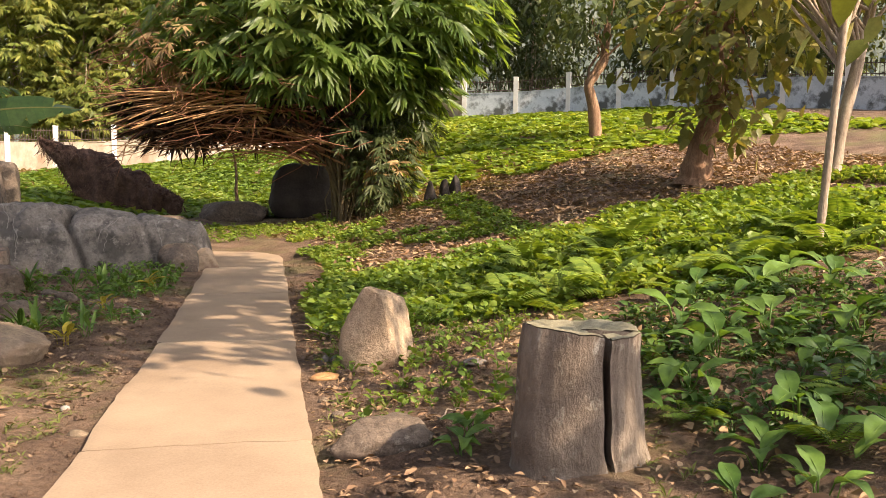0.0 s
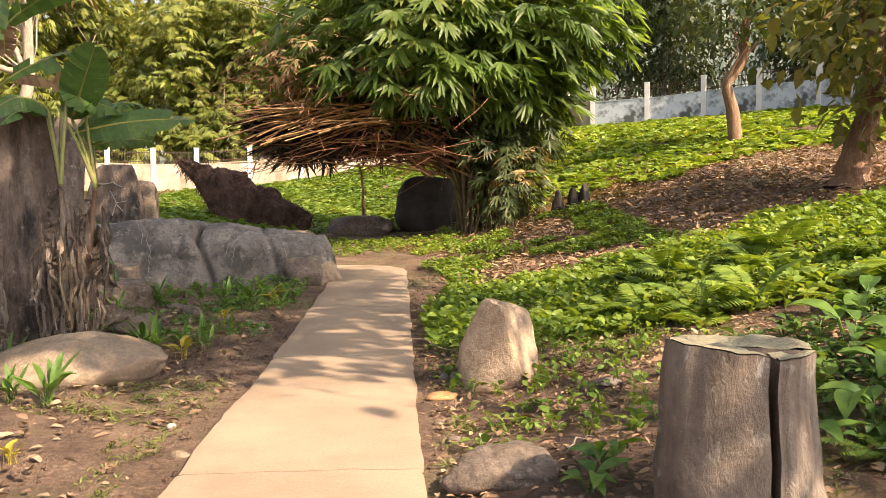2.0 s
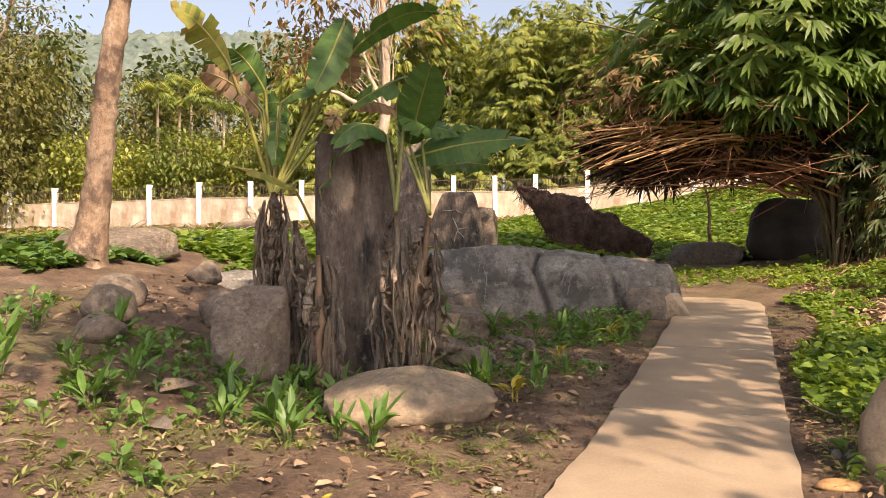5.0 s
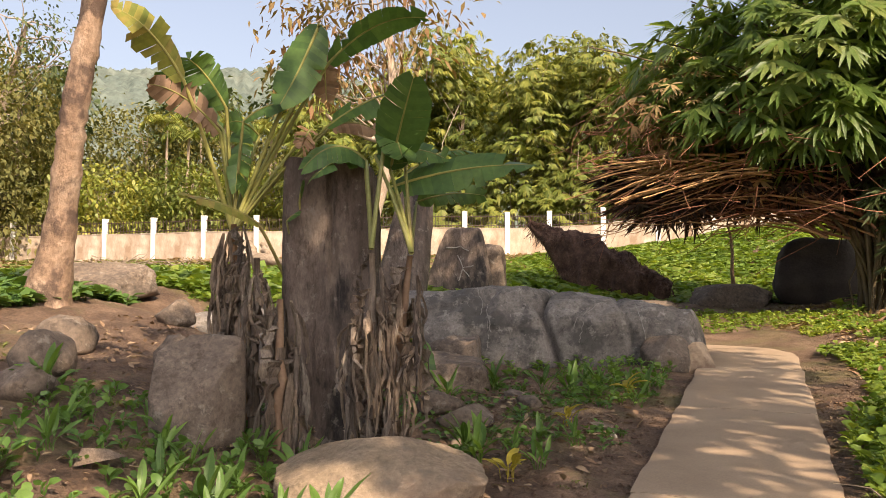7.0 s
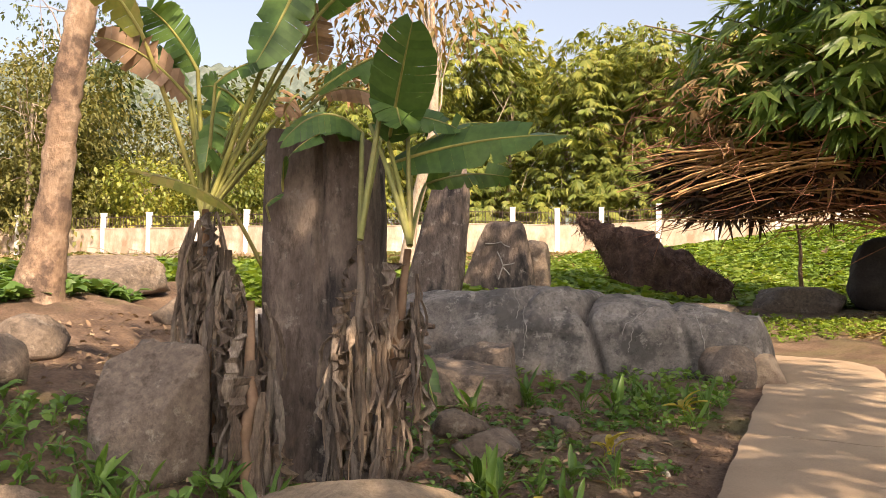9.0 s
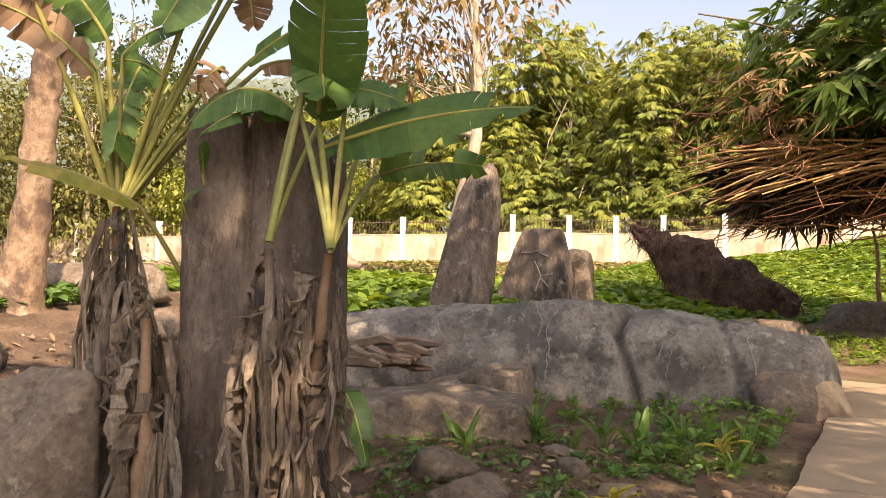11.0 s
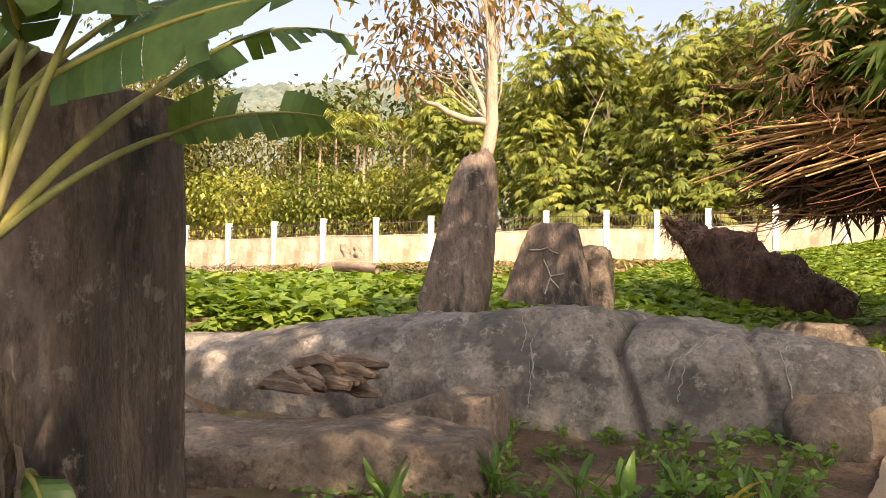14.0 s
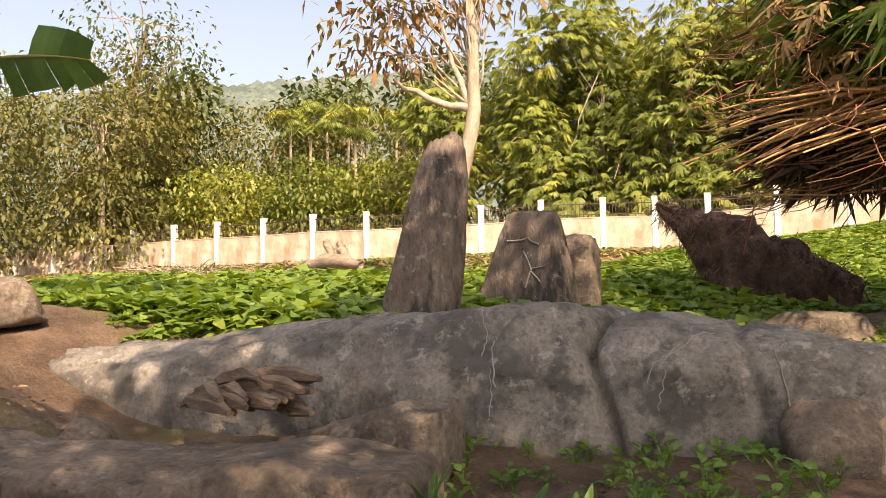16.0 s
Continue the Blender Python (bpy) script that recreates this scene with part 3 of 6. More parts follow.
# standing stones
def stone_column(name, w, d, h, material, seed, n=150, m=90):
    """An upright stone with vertical flutes, a deep groove down its face, a ledge low down and a broken top."""
    u = np.linspace(0, 2 * np.pi, n, endpoint=False)
    z = np.linspace(0, 1, m)
    zz, uu = np.meshgrid(z, u, indexing="ij")
    co, si = np.cos(uu), np.sin(uu)
    k = (np.abs(co) ** 7 + np.abs(si) ** 7) ** (-1 / 7)
    wid = 1 + 0.10 * np.clip(0.45 - zz, 0, 1) / 0.45 - 0.10 * np.clip(zz - 0.8, 0, 1) / 0.2 * (co > 0) * np.abs(co)
    x, y = co * k * w / 2 * wid, si * k * d / 2 * (1 + 0.10 * np.clip(0.45 - zz, 0, 1) / 0.45)
    flute = 0.010 * vnoise(uu * 9 + 3, zz * 1.3, seed) + 0.008 * vnoise(uu * 26, zz * 3.5, seed + 1) + 0.012 * vnoise(uu * 3, zz * 7, seed + 2) + 0.004 * vnoise(uu * 60, zz * 30, seed + 3)
    groove = -0.05 * np.exp(-((x - 0.06 * w - 0.03 * np.sin(zz * 5)) / 0.03) ** 2) * (si < 0) * np.clip((zz - 0.38) / 0.1, 0, 1)
    panel = -0.035 * (x < 0.05 * w) * (si < 0) * np.clip((zz - 0.45) / 0.03, 0, 1)
    r = np.hypot(x, y)
    x = x + x / r * flute
    y = y + y / r * flute - (groove + panel)
    v = np.stack([x, y, zz * (h + 0.04 * vnoise(uu * 2, uu * 0, seed + 5) - 0.05 * co)], -1)
    b = Build().add(v, grid_faces(m, n, True))
    rings = [v[-1] * [q, q, 1] + [0, 0, 0.03 * (1 - q)] for q in (1.0, 0.93, 0.6, 0.3, 0.01)]
    b.add(np.array(rings), grid_faces(5, n, True))
    return b.mesh(name, material)


great = thing("standing_stone", "tall dark weathered standing stone, grooved and streaked, behind banana plants", "standing stone", (-3.2, 9.40, float(ground_z(-3.2, 9.40)) - 0.12), stone_column("standing_stone", 0.76, 1.04, 2.28, M_STREAK, 71))
great.rotation_euler = (0, 0, radians(24))
rock("standing_stone", "leaning dark standing stone with a rounded top", -5.74, 16.3, (1.0, 0.6, 2.5), M_STREAK, 12, 6, 0.15, square=3.6, lump=0.07, taper=0.42, lean=(0.36, 0.25), sub=5, cuts=4, category="standing stone")
rock("standing_stone", "tapered grey standing stone with carved lines", -5.42, 18.45, (1.55, 0.6, 1.58), M_STREAK, 8, 8, 0.12, square=10, lump=0.03, taper=0.56, lean=(0.16, 0), sub=5, cuts=0, category="standing stone")
rock("standing_stone", "short reddish-sided stone beside the carved standing stone", -5.0, 19.15, (0.74, 0.5, 1.3), M_BROWNROCK, 6, 9, 0.12, square=8, lump=0.05, taper=0.14, cuts=0, category="standing stone")
carve = [o for o in scene.objects if o.name.startswith("standing_stone") and o.get("label", "").startswith("tapered")][0]
for k, (x0, z0, x1, z1) in enumerate([(-0.02, 0.98, 0.1, 0.72), (0.1, 0.72, 0.02, 0.5), (0.1, 0.72, 0.3, 0.8), (-0.25, 1.12, 0.05, 1.16), (0.05, 1.16, 0.2, 1.05), (0.1, 0.72, 0.22, 0.55)]):
    t = np.linspace(0, 1, 9)
    xs, zs = x0 + 0.08 + (x1 - x0) * t, z0 + (z1 - z0) * t + 0.02 * np.sin(t * 3 + k)
    ys = -0.305 * (1 - 0.56 * zs / 1.58)
    part("carved_line", Build().add(*tube(np.stack([xs, ys, zs], -1), 0.011, 5)).mesh("carved_line", M_VEIN), carve, "pale raised carved line")
rock("boulder", "dark rounded upright boulder in the shade of the bamboo", 1.42, 22.9, (2.1, 1.3, 1.5), M_DARK, 5, 10, 0.1, square=4, lump=0.06, taper=0.12)
rock("boulder", "flat brown stone block beside the dark boulder", -0.5, 22.6, (1.7, 1.1, 0.6), M_BROWNROCK, 5, 11, 0.1, square=4)
rock("boulder", "flat brown stone block behind the path end", -2.0, 20.3, (1.6, 0.9, 0.5), M_BROWNROCK, -10, 12, 0.1, square=4.5)
rock("boulder", "grey split boulder with a flat tilted top, beside banana plants", -3.72, 8.2, (0.64, 0.6, 0.82), M_BROWNROCK, -15, 13, 0.06, square=9, lump=0.02, fine=0.018, sub=5, cuts=0, slices=[((0.3, -0.6, 0.75), 0.50), ((-0.9, -0.7, 0.0), 0.78), ((0.8, -0.75, 0.1), 0.86), ((-0.8, 0.2, 0.9), 0.95)])
rock("boulder", "low flat grey stone lying in soil beside the path", -2.07, 7.95, (1.32, 0.78, 0.44), M_TAN, 32, 14, 0.08, square=3.0, lump=0.05, fine=0.02, sub=5, cuts=2, slices=[((0.1, -0.5, 0.9), 0.68), ((-0.7, -0.2, 0.75), 0.72), ((0.7, -0.2, 0.7), 0.74)])
rock("boulder", "pale tan upright rock beside the path", 1.26, 7.35, (0.64, 0.46, 0.72), M_PALE, 0, 15, 0.07, square=5, lump=0.05, taper=0.12, cuts=0, slices=[((0.85, -0.45, 0.35), 0.62), ((-0.55, -0.8, 0.12), 0.66), ((0.35, -0.1, 1.0), 0.86), ((-0.8, 0.1, 0.5), 0.85)])
rock("boulder", "flat grey-brown rock half sunk in soil beside the path", 0.98, 5.1, (0.56, 0.5, 0.22), M_BROWNROCK, 15, 16, 0.05, square=3, lump=0.14)
rock("boulder", "low tan rock at the end of the fallen megalith", -0.98, 14.35, (0.66, 0.5, 0.5), M_BROWNROCK, 30, 17, 0.05, square=5, lump=0.05, cuts=2, slices=[((0.6, -0.6, 0.6), 0.7), ((-0.7, -0.3, 0.8), 0.75), ((0.9, -0.2, -0.1), 0.8)])
rock("boulder", "tan rock lying at the path edge by the megalith", -0.72, 14.6, (0.6, 0.46, 0.42), M_PALE, 10, 18, 0.05, square=5, lump=0.04, cuts=1, slices=[((-0.5, -0.6, 0.8), 0.65), ((0.8, -0.3, 0.5), 0.75), ((0.1, -1, 0.1), 0.8)])
rock("boulder", "low weathered rock block on the far slope", -9.0, 12.8, (1.75, 1.1, 0.55), M_BROWNROCK, 12, 19, 0.08, square=4.5)
rock("boulder", "square brown stone block on the grass", -9.6, 12.4, (0.7, 0.7, 0.5), M_BROWNROCK, 20, 20, 0.1, square=5)
for i, (x, y, w, h, s) in enumerate([(-5.3, 8.4, 0.6, 0.42, 21), (-5.0, 7.9, 0.5, 0.3, 22), (-5.9, 9.2, 0.7, 0.4, 23), (-4.7, 9.3, 0.5, 0.45, 24), (-4.55, 10.4, 0.7, 0.5, 25), (-6.6, 11.6, 0.5, 0.35, 26), (-5.5, 11.9, 0.5, 0.35, 27)]):
    rock("boulder", "brown field stone lying among leaves and soil", x, y, (w, w * 0.8, h), M_BROWNROCK, s * 37, s, 0.06, lump=0.16, group="field stones", sub=3)
for i, (x, y, w, h, s) in enumerate([(-2.3, 10.3, 0.62, 0.22, 31), (-1.55, 10.9, 0.4, 0.1, 32), (-2.0, 11.2, 0.3, 0.14, 33), (-1.2, 10.5, 0.3, 0.06, 34), (-2.75, 10.7, 0.5, 0.24, 35), (-2.1, 9.6, 0.34, 0.08, 36), (-2.3, 11.7, 0.4, 0.12, 37), (-1.5, 10.0, 0.26, 0.06, 38)]):
    rock("boulder", "flat tan stone lying in mossy soil", x, y, (w, w * 0.75, h), M_TAN if i % 2 else M_BROWNROCK, s * 37, s, 0.03, lump=0.14, group="field stones", sub=3)
for x, y, w, h, m, s in [(-0.73, 5.84, 0.14, 0.05, M_TAN, 41), (-0.93, 6.4, 0.09, 0.05, M_VEIN, 42), (-1.0, 10.2, 0.1, 0.06, M_VEIN, 43), (0.80, 7.0, 0.26, 0.06, M_CANE, 44), (0.85, 7.55, 0.1, 0.09, M_ROCK, 45),
                         (0.93, 7.62, 0.09, 0.07, M_ROCK, 46), (0.76, 6.3, 0.1, 0.05, M_TAN, 47), (0.82, 5.9, 0.12, 0.05, M_BROWNROCK, 48), (-0.95, 4.9, 0.12, 0.04, M_ROCK, 49), (3.35, 4.5, 0.2, 0.08, M_ROCK, 50), (1.9, 6.6, 0.2, 0.06, M_ROCK, 51)]:
    rock("stone", "small loose stone lying on bare soil", x, y, (w, w * 0.7, h), m, s * 53, s, 0.012, lump=0.16, sub=2, group="loose stones", category="stone")
for dx, dy, w, h, s in [(0, 0, 0.34, 0.5, 61), (0.3, 0.1, 0.26, 0.42, 62), (0.52, 0.15, 0.36, 0.48, 63)]:
    rock("boulder", "small dark upright rock on the slope", 4.05 + dx * 1.2, 19.5 + dy, (w * 1.2, 0.35, h * 1.2), M_DARK, 10 * s, s, 0.06, square=3.4, taper=0.3, sub=3, group="slope rocks", lean=(0.06, 0))

# tree stump with a split
def stump():
    ob = thing("tree_stump", "weathered grey-brown cut tree stump, split down one side", "stump", (1.9, 4.42, float(ground_z(1.9, 4.42)) - 0.14))
    for name, a0, a1, dx, h in (("main_block", 0.05, 5.35, -0.02, 0.78), ("split_block", 5.37, 6.30, 0.012, 0.765)):
        n, m = 64, 26
        a = np.linspace(a0, a1, n) - 0.55
        z = np.linspace(0, 1, m)
        zz, aa = np.meshgrid(z, a, indexing="ij")
        r = 0.34 - 0.06 * zz + 0.03 * np.exp(-zz * 7) + 0.014 * vnoise(aa * 3, zz * 1.4, 21) + 0.008 * vnoise(aa * 14, zz * 2, 22)
        x, y = r * np.cos(aa) * 1.0 + dx, r * np.sin(aa) * 0.85
        hz = zz * (h + 0.01 * np.sin(aa * 2 + 1) - 0.012 * np.cos(aa) * (name == "main_block") + 0.008 * vnoise(aa * 5, aa, 24) * zz)
        x = x + 0.012 * vnoise(zz * 6, zz * 0, 23)
        v = np.stack([x, y, hz], -1)
        b = Build().add(v, grid_faces(m, n))
        core = np.stack([np.full(m, dx + (0.0 if name == "main_block" else 0.06)), np.full(m, 0.0 if name == "main_block" else -0.06), hz[:, 0]], -1)
        for e, flip in ((0, 1), (-1, 0)):
            w = np.stack([core, v[:, e]], 1)
            f = grid_faces(m, 2)
            b.add(w, f[:, ::-1] if flip else f)
        part(name, b.mesh(name, M_STUMP), ob)
        rim = v[-1]
        rings = [core[-1] + (rim - core[-1]) * q + np.array([0, 0, 0.012 * math.sin(q * 9)]) for q in (0.02, 0.3, 0.55, 0.8, 1.0)]
        part("cut_face", Build().add(np.array(rings), grid_faces(5, n)).mesh("cut_face", M_STUMPTOP), ob, "mossy flat cut end grain")
    return ob


stump()

# ---- boundary wall with posts and railings ----
FENCE = [(-50.0, 10.0), (-44.0, 21.0), (-37.5, 29.3), (-32.0, 31.6), (-19.65, 32.8), (-11.5, 36.0), (-8.2, 37.4), (0.5, 39.5), (8.6, 40.5), (9.2, 38.0), (13.5, 36.0), (17.0, 33.0), (22.0, 25.0), (27.0, 14.0)]
wall_ob = thing("boundary_wall", "low whitewashed boundary wall, stained, with posts and iron railings", "wall", kind="structure")
post_mesh = {}


def box(cx, cy, z0, z1, sx, sy):
    v = [(cx + i * sx / 2, cy + j * sy / 2, z) for z in (z0, z1) for i, j in ((-1, -1), (1, -1), (1, 1), (-1, 1))]
    f = [(0, 2, 1), (0, 3, 2), (4, 5, 6), (4, 6, 7)]
    for k in range(4):
        n_ = (k + 1) % 4
        f += [(k, n_, k + 4), (n_, n_ + 4, k + 4)]
    return v, f


pm = Build().add(*box(0, 0, -0.4, 1.80, 0.2, 0.2)).add(*box(0, 0, 1.80, 1.84, 0.22, 0.22)).mesh("post", M_POST, False)
for k in range(len(FENCE) - 1):
    a, b_ = np.array(FENCE[k]), np.array(FENCE[k + 1])
    ln = np.linalg.norm(b_ - a)
    bays = max(1, round(ln / 2.35))
    turn = math.atan2(b_[1] - a[1], b_[0] - a[0])
    # panels facing away from the sun take the shade-tinted whitewash
    blue = a[0] > 9
    for i in range(bays):
        p, q = a + (b_ - a) * i / bays, a + (b_ - a) * (i + 1) / bays
        zp, zq = float(ground_z(*p)), float(ground_z(*q))
        po = part("post", pm, wall_ob)
        po.location, po.rotation_euler = (*p, zp), (0, 0, turn)
        L = float(np.linalg.norm(q - p))
        w = new("wall_panel", Build().add(*box(L / 2, 0, -0.5, 1.12, L - 0.19, 0.14)).add(*box(L / 2, 0, 1.12, 1.16, L - 0.19, 0.18)).mesh("wall_panel", M_WALLSHADE if blue else M_WALL, False))
        shear = Matrix.Identity(4)
        shear[2][0] = (zq - zp) / L
        w.data.transform(shear)
        w.parent, w.location, w.rotation_euler = wall_ob, (*p, zp), (0, 0, turn)
        rb = Build()
        for z in (1.24, 1.62):
            rb.add(*box(L / 2, 0, z, z + 0.03, L - 0.2, 0.03))
        for j in range(1, 16):
            rb.add(*box(j * L / 16, 0, 1.16, 1.72, 0.018, 0.018))
        rm = rb.mesh("railing", M_IRON, False)
        rm.transform(shear)
        r = part("railing", rm, wall_ob, "rusty iron bar railing")
        r.location, r.rotation_euler = (*p, zp), (0, 0, turn)

# ---- trees ----
def clump_leaves(centre, radii, clumps, per, length, width, seed, hang=0.5, fan=False, fine=False, shell=0.55, droop=0.3, size=0.35):
    """Leaves of a crown: many small clumps in an uneven ellipsoid."""
    rng = np.random.default_rng(seed)
    d = unit(rng.normal(0, 1, (clumps, 3)))
    r = rng.uniform(shell ** 3, 1, clumps) ** (1 / 3) * (1 + 0.28 * vnoise(d[:, 0] * 2.6 + seed, d[:, 1] * 2.6 + d[:, 2] * 3, seed))
    c = np.asarray(centre) + d * r[:, None] * np.asarray(radii)
    p = np.repeat(c, per, 0)
    out = np.repeat(d, per, 0)
    n = len(p)
    if fan:
        # drooping fans: blades spread from one point
        a = np.tile(np.linspace(-1.25, 1.25, per), clumps) + rng.normal(0, 0.12, n)
        side = unit(np.cross(out, [0, 0, 1.0]) + rng.normal(0, 0.15, (n, 3)))
        axis = unit(np.repeat(unit(d * [1, 1, 0.2] + rng.normal(0, 0.35, (clumps, 3)) + [0, 0, -hang]), per, 0))
        dirs = axis * np.cos(a)[:, None] + side * np.sin(a)[:, None]
        ln = length * np.repeat(rng.uniform(0.6, 1.25, clumps), per) * (0.75 + 0.35 * np.cos(a))
        return leaves(p, dirs, ln, ln * width, droop, 0.15, fine, side=np.cross(dirs, unit(out + [0, 0, 0.5])), rng=rng)
    p = p + rng.normal(0, size, (n, 3)) * np.array([1, 1, 0.7])
    dirs = unit(out * 0.5 + rng.normal(0, 0.7, (n, 3)) + [0, 0, -hang])
    ln = length * rng.uniform(0.6, 1.3, n)
    return leaves(p, dirs, ln, ln * width, droop, 0.2, fine, rng=rng)


def tree(name, label, x, y, trunk, radii, crowns, leaf, leaf_mat, bark, seed, limbs=7, group="", category="tree", z=None):
    """trunk: points relative to the base; crowns: (centre, radii, clumps, per clump)."""
    rng = np.random.default_rng(seed)
    ob = thing(name, label, category, (x, y, float(ground_z(x, y)) - 0.1), group=group)
    tp = np.array(trunk, float)
    s = np.linspace(0, len(tp) - 1, 4 * len(tp))
    pts = np.stack([np.interp(s, np.arange(len(tp)), tp[:, i]) for i in range(3)], -1)
    rr = np.interp(s, np.arange(len(tp)), radii) * (1 + 0.06 * rng.normal(0, 1, len(s)))
    rr[0] *= 1.35
    part("trunk", Build().add(*tube(pts, rr, 12)).mesh("trunk", bark), ob)
    cr = Build()
    for j, (c, rad, clumps, per) in enumerate(crowns):
        cr.add(*clump_leaves(c, rad, clumps, per, seed=seed * 13 + j, **leaf))
        for i in range(limbs):
            start = pts[rng.integers(len(pts) // 2, len(pts))]
            end = np.array(c) + unit(rng.normal(0, 1, 3)) * np.array(rad) * rng.uniform(0.4, 0.9)
            part("limb", Build().add(*tube(bend(start, end, -0.15, 7, 0.06, rng), np.linspace(radii[-1] * 0.6, 0.012, 7), 6)).mesh("limb", bark), ob)
    part("crown", cr.mesh("crown", leaf_mat), ob)
    return ob


BELT = dict(length=0.38, width=0.12, hang=0.45, fine=False, fan=True, droop=0.35, shell=0.3)
DARKT = dict(length=0.26, width=0.28, hang=0.3, fine=False, size=0.4)
SLOPE = dict(length=0.26, width=0.36, hang=0.5, fine=True, size=0.3)
RNGB = np.random.default_rng(21)

# belt of bamboo thickets and trees behind the wall
for i, (x, y, h, w, m) in enumerate([(-13.2, 34.8, 7.2, 2.6, M_BELT), (-10.6, 35.2, 8.2, 2.6, M_BELT), (-8.2, 35.0, 7.0, 2.4, M_BELT), (-5.8, 35.6, 7.4, 2.5, M_BELT), (-3.2, 36.2, 6.6, 2.6, M_BELT), (-0.4, 37.8, 6.6, 2.8, M_BELT), (2.6, 39.6, 7.0, 2.8, M_BELT),
                                     (-16.0, 33.6, 6.0, 2.3, M_BELT), (5.6, 41.8, 8.5, 3.0, M_BELTDARK), (9.8, 43.5, 9.5, 3.4, M_BELTDARK), (14.0, 38.5, 9.0, 3.2, M_BELTDARK), (17.8, 33.0, 9.0, 3.2, M_BELTDARK), (21.5, 26.5, 8.5, 3.2, M_BELTDARK), (19.5, 30.0, 9.0, 3.4, M_BELTDARK), (24.0, 22.0, 9.0, 3.4, M_BELTDARK), (-12.0, 38.5, 8.4, 3.0, M_BELT), (-6.8, 39.5, 8.0, 3.0, M_BELT)]):
    n = 620 if y < 42 else 420
    x, y, h, w = x * 1.12 - 1.5, y + 5.2, h * 1.36, w * 1.15
    tree("bamboo_thicket" if m is M_BELT else "tree", "dense yellow-green bamboo thicket behind the wall" if m is M_BELT else "tall leafy tree behind the boundary wall", x, y,
         [(0, 0, 0), (0.1, 0, h * 0.35), (0.3, 0.1, h * 0.7)], [0.12, 0.08, 0.04],
         [((RNGB.uniform(-0.5, 0.5) * w, RNGB.uniform(-0.6, 0.3) * w, h * q), (w * RNGB.uniform(0.5, 0.85), w * RNGB.uniform(0.5, 0.8), h * RNGB.uniform(0.13, 0.2)), n // 3, 9) for q in (0.15, 0.28, 0.4, 0.52, 0.64, 0.74, 0.84)],
         BELT if m is M_BELT else DARKT, m, M_PALEBARK, 100 + i, 2, group="thicket behind the wall", category="bamboo" if m is M_BELT else "tree")
for i, (x, y, h, w) in enumerate([(-34, 46, 11, 4), (-29, 50, 12, 4.2), (-24, 54, 11, 4), (-38, 38, 11, 4), (-19, 56, 12, 4.2), (-12, 60, 14, 4.5), (-2, 62, 13, 4.5), (8, 62, 15, 4.5), (18, 54, 15, 4.5), (27, 44, 14, 4.5), (-44, 28, 12, 4.5)]):
    tree("tree", "tall leafy tree at the foot of the hill", x, y, [(0, 0, 0), (0.2, 0, h * 0.4), (0.4, 0, h * 0.75)], [0.22, 0.15, 0.06],
         [((RNGB.uniform(-0.4, 0.4) * w, 0, h * q), (w * 0.7, w * 0.6, h * 0.17), 90, 9) for q in (0.3, 0.5, 0.68, 0.84)], dict(length=0.5, width=0.3, hang=0.3, fine=False, size=0.6), M_BELTDARK, M_PALEBARK, 180 + i, 2, group="trees below the hill")
# left stretch: darker, thinner trees and scrub, with a pale-trunked tree
for i, (x, y, h, w) in enumerate([(-25.5, 24.5, 8.5, 3.0), (-28.5, 20.5, 9.0, 3.2), (-31.5, 15.0, 9.0, 3.2), (-23.8, 29.5, 4.2, 2.6), (-20.6, 32.0, 4.2, 2.4), (-18.2, 34.2, 4.4, 2.4), (-27.0, 30.5, 4.8, 2.8), (-24.5, 34.0, 7.5, 2.6), (-26.5, 27.5, 9.5, 2.8), (-22.0, 38.0, 7.5, 2.8), (-29.5, 34.0, 8.5, 3.0), (-31.5, 27.5, 8.0, 3.2), (-28.5, 28.5, 4.8, 3.0), (-33.5, 24.0, 8.5, 3.2)]):
    x, y, h, w = x * 1.2 - 3, y + 6.5, h * 1.12, w * 1.15
    tree("tree" if h > 5 else "scrub", "dark leafy tree with thin limbs behind the wall" if h > 5 else "sunlit olive scrub bush behind the wall", x, y, [(0, 0, 0), (0.1, 0.1, h * 0.4), (0.3, 0, h * 0.75)], [0.16, 0.11, 0.05],
         [((0, 0, h * 0.3), (w, w * 0.8, h * 0.3), 330, 11), ((0.2, 0, h * 0.72), (w, w * 0.9, h * 0.3), 260, 11)], DARKT, M_OLIVE if h > 5 else M_BELT, M_PALEBARK, 140 + i, 8, group="trees behind the wall", category="tree" if h > 5 else "bush")
tree("tree", "slender pale-barked tree with a thin airy crown", -37.2, 34.0, [(0, 0, 0), (0.4, 0, 4.0), (1.6, 0, 8.0), (3.2, 0, 12.0)], [0.28, 0.24, 0.2, 0.08],
     [((2.2, 0, 12.6), (3.6, 3.0, 2.4), 60, 9), ((4.8, 0, 10.6), (2.2, 2.0, 1.8), 30, 9)], DARKT, M_BELTDARK, M_PALEBARK, 160, 9)
tree("tree", "half-bare tree with rusty leaves and pale forked limbs", -9.1, 23.0, [(-0.55, 0, 0), (-0.3, 0, 1.6), (0.2, 0, 3.4), (0.2, 0, 5.0), (0.1, 0, 7.4)], [0.17, 0.15, 0.14, 0.11, 0.04],
     [((-0.6, 0, 7.0), (2.6, 1.8, 1.7), 110, 9), ((-1.9, 0, 5.5), (1.4, 1.0, 0.9), 40, 8), ((-0.8, 0, 9.0), (2.2, 1.6, 1.2), 60, 9)], dict(length=0.28, width=0.2, hang=0.5, fine=False, size=0.4), M_RUST, M_PALEBARK, 161, 8)
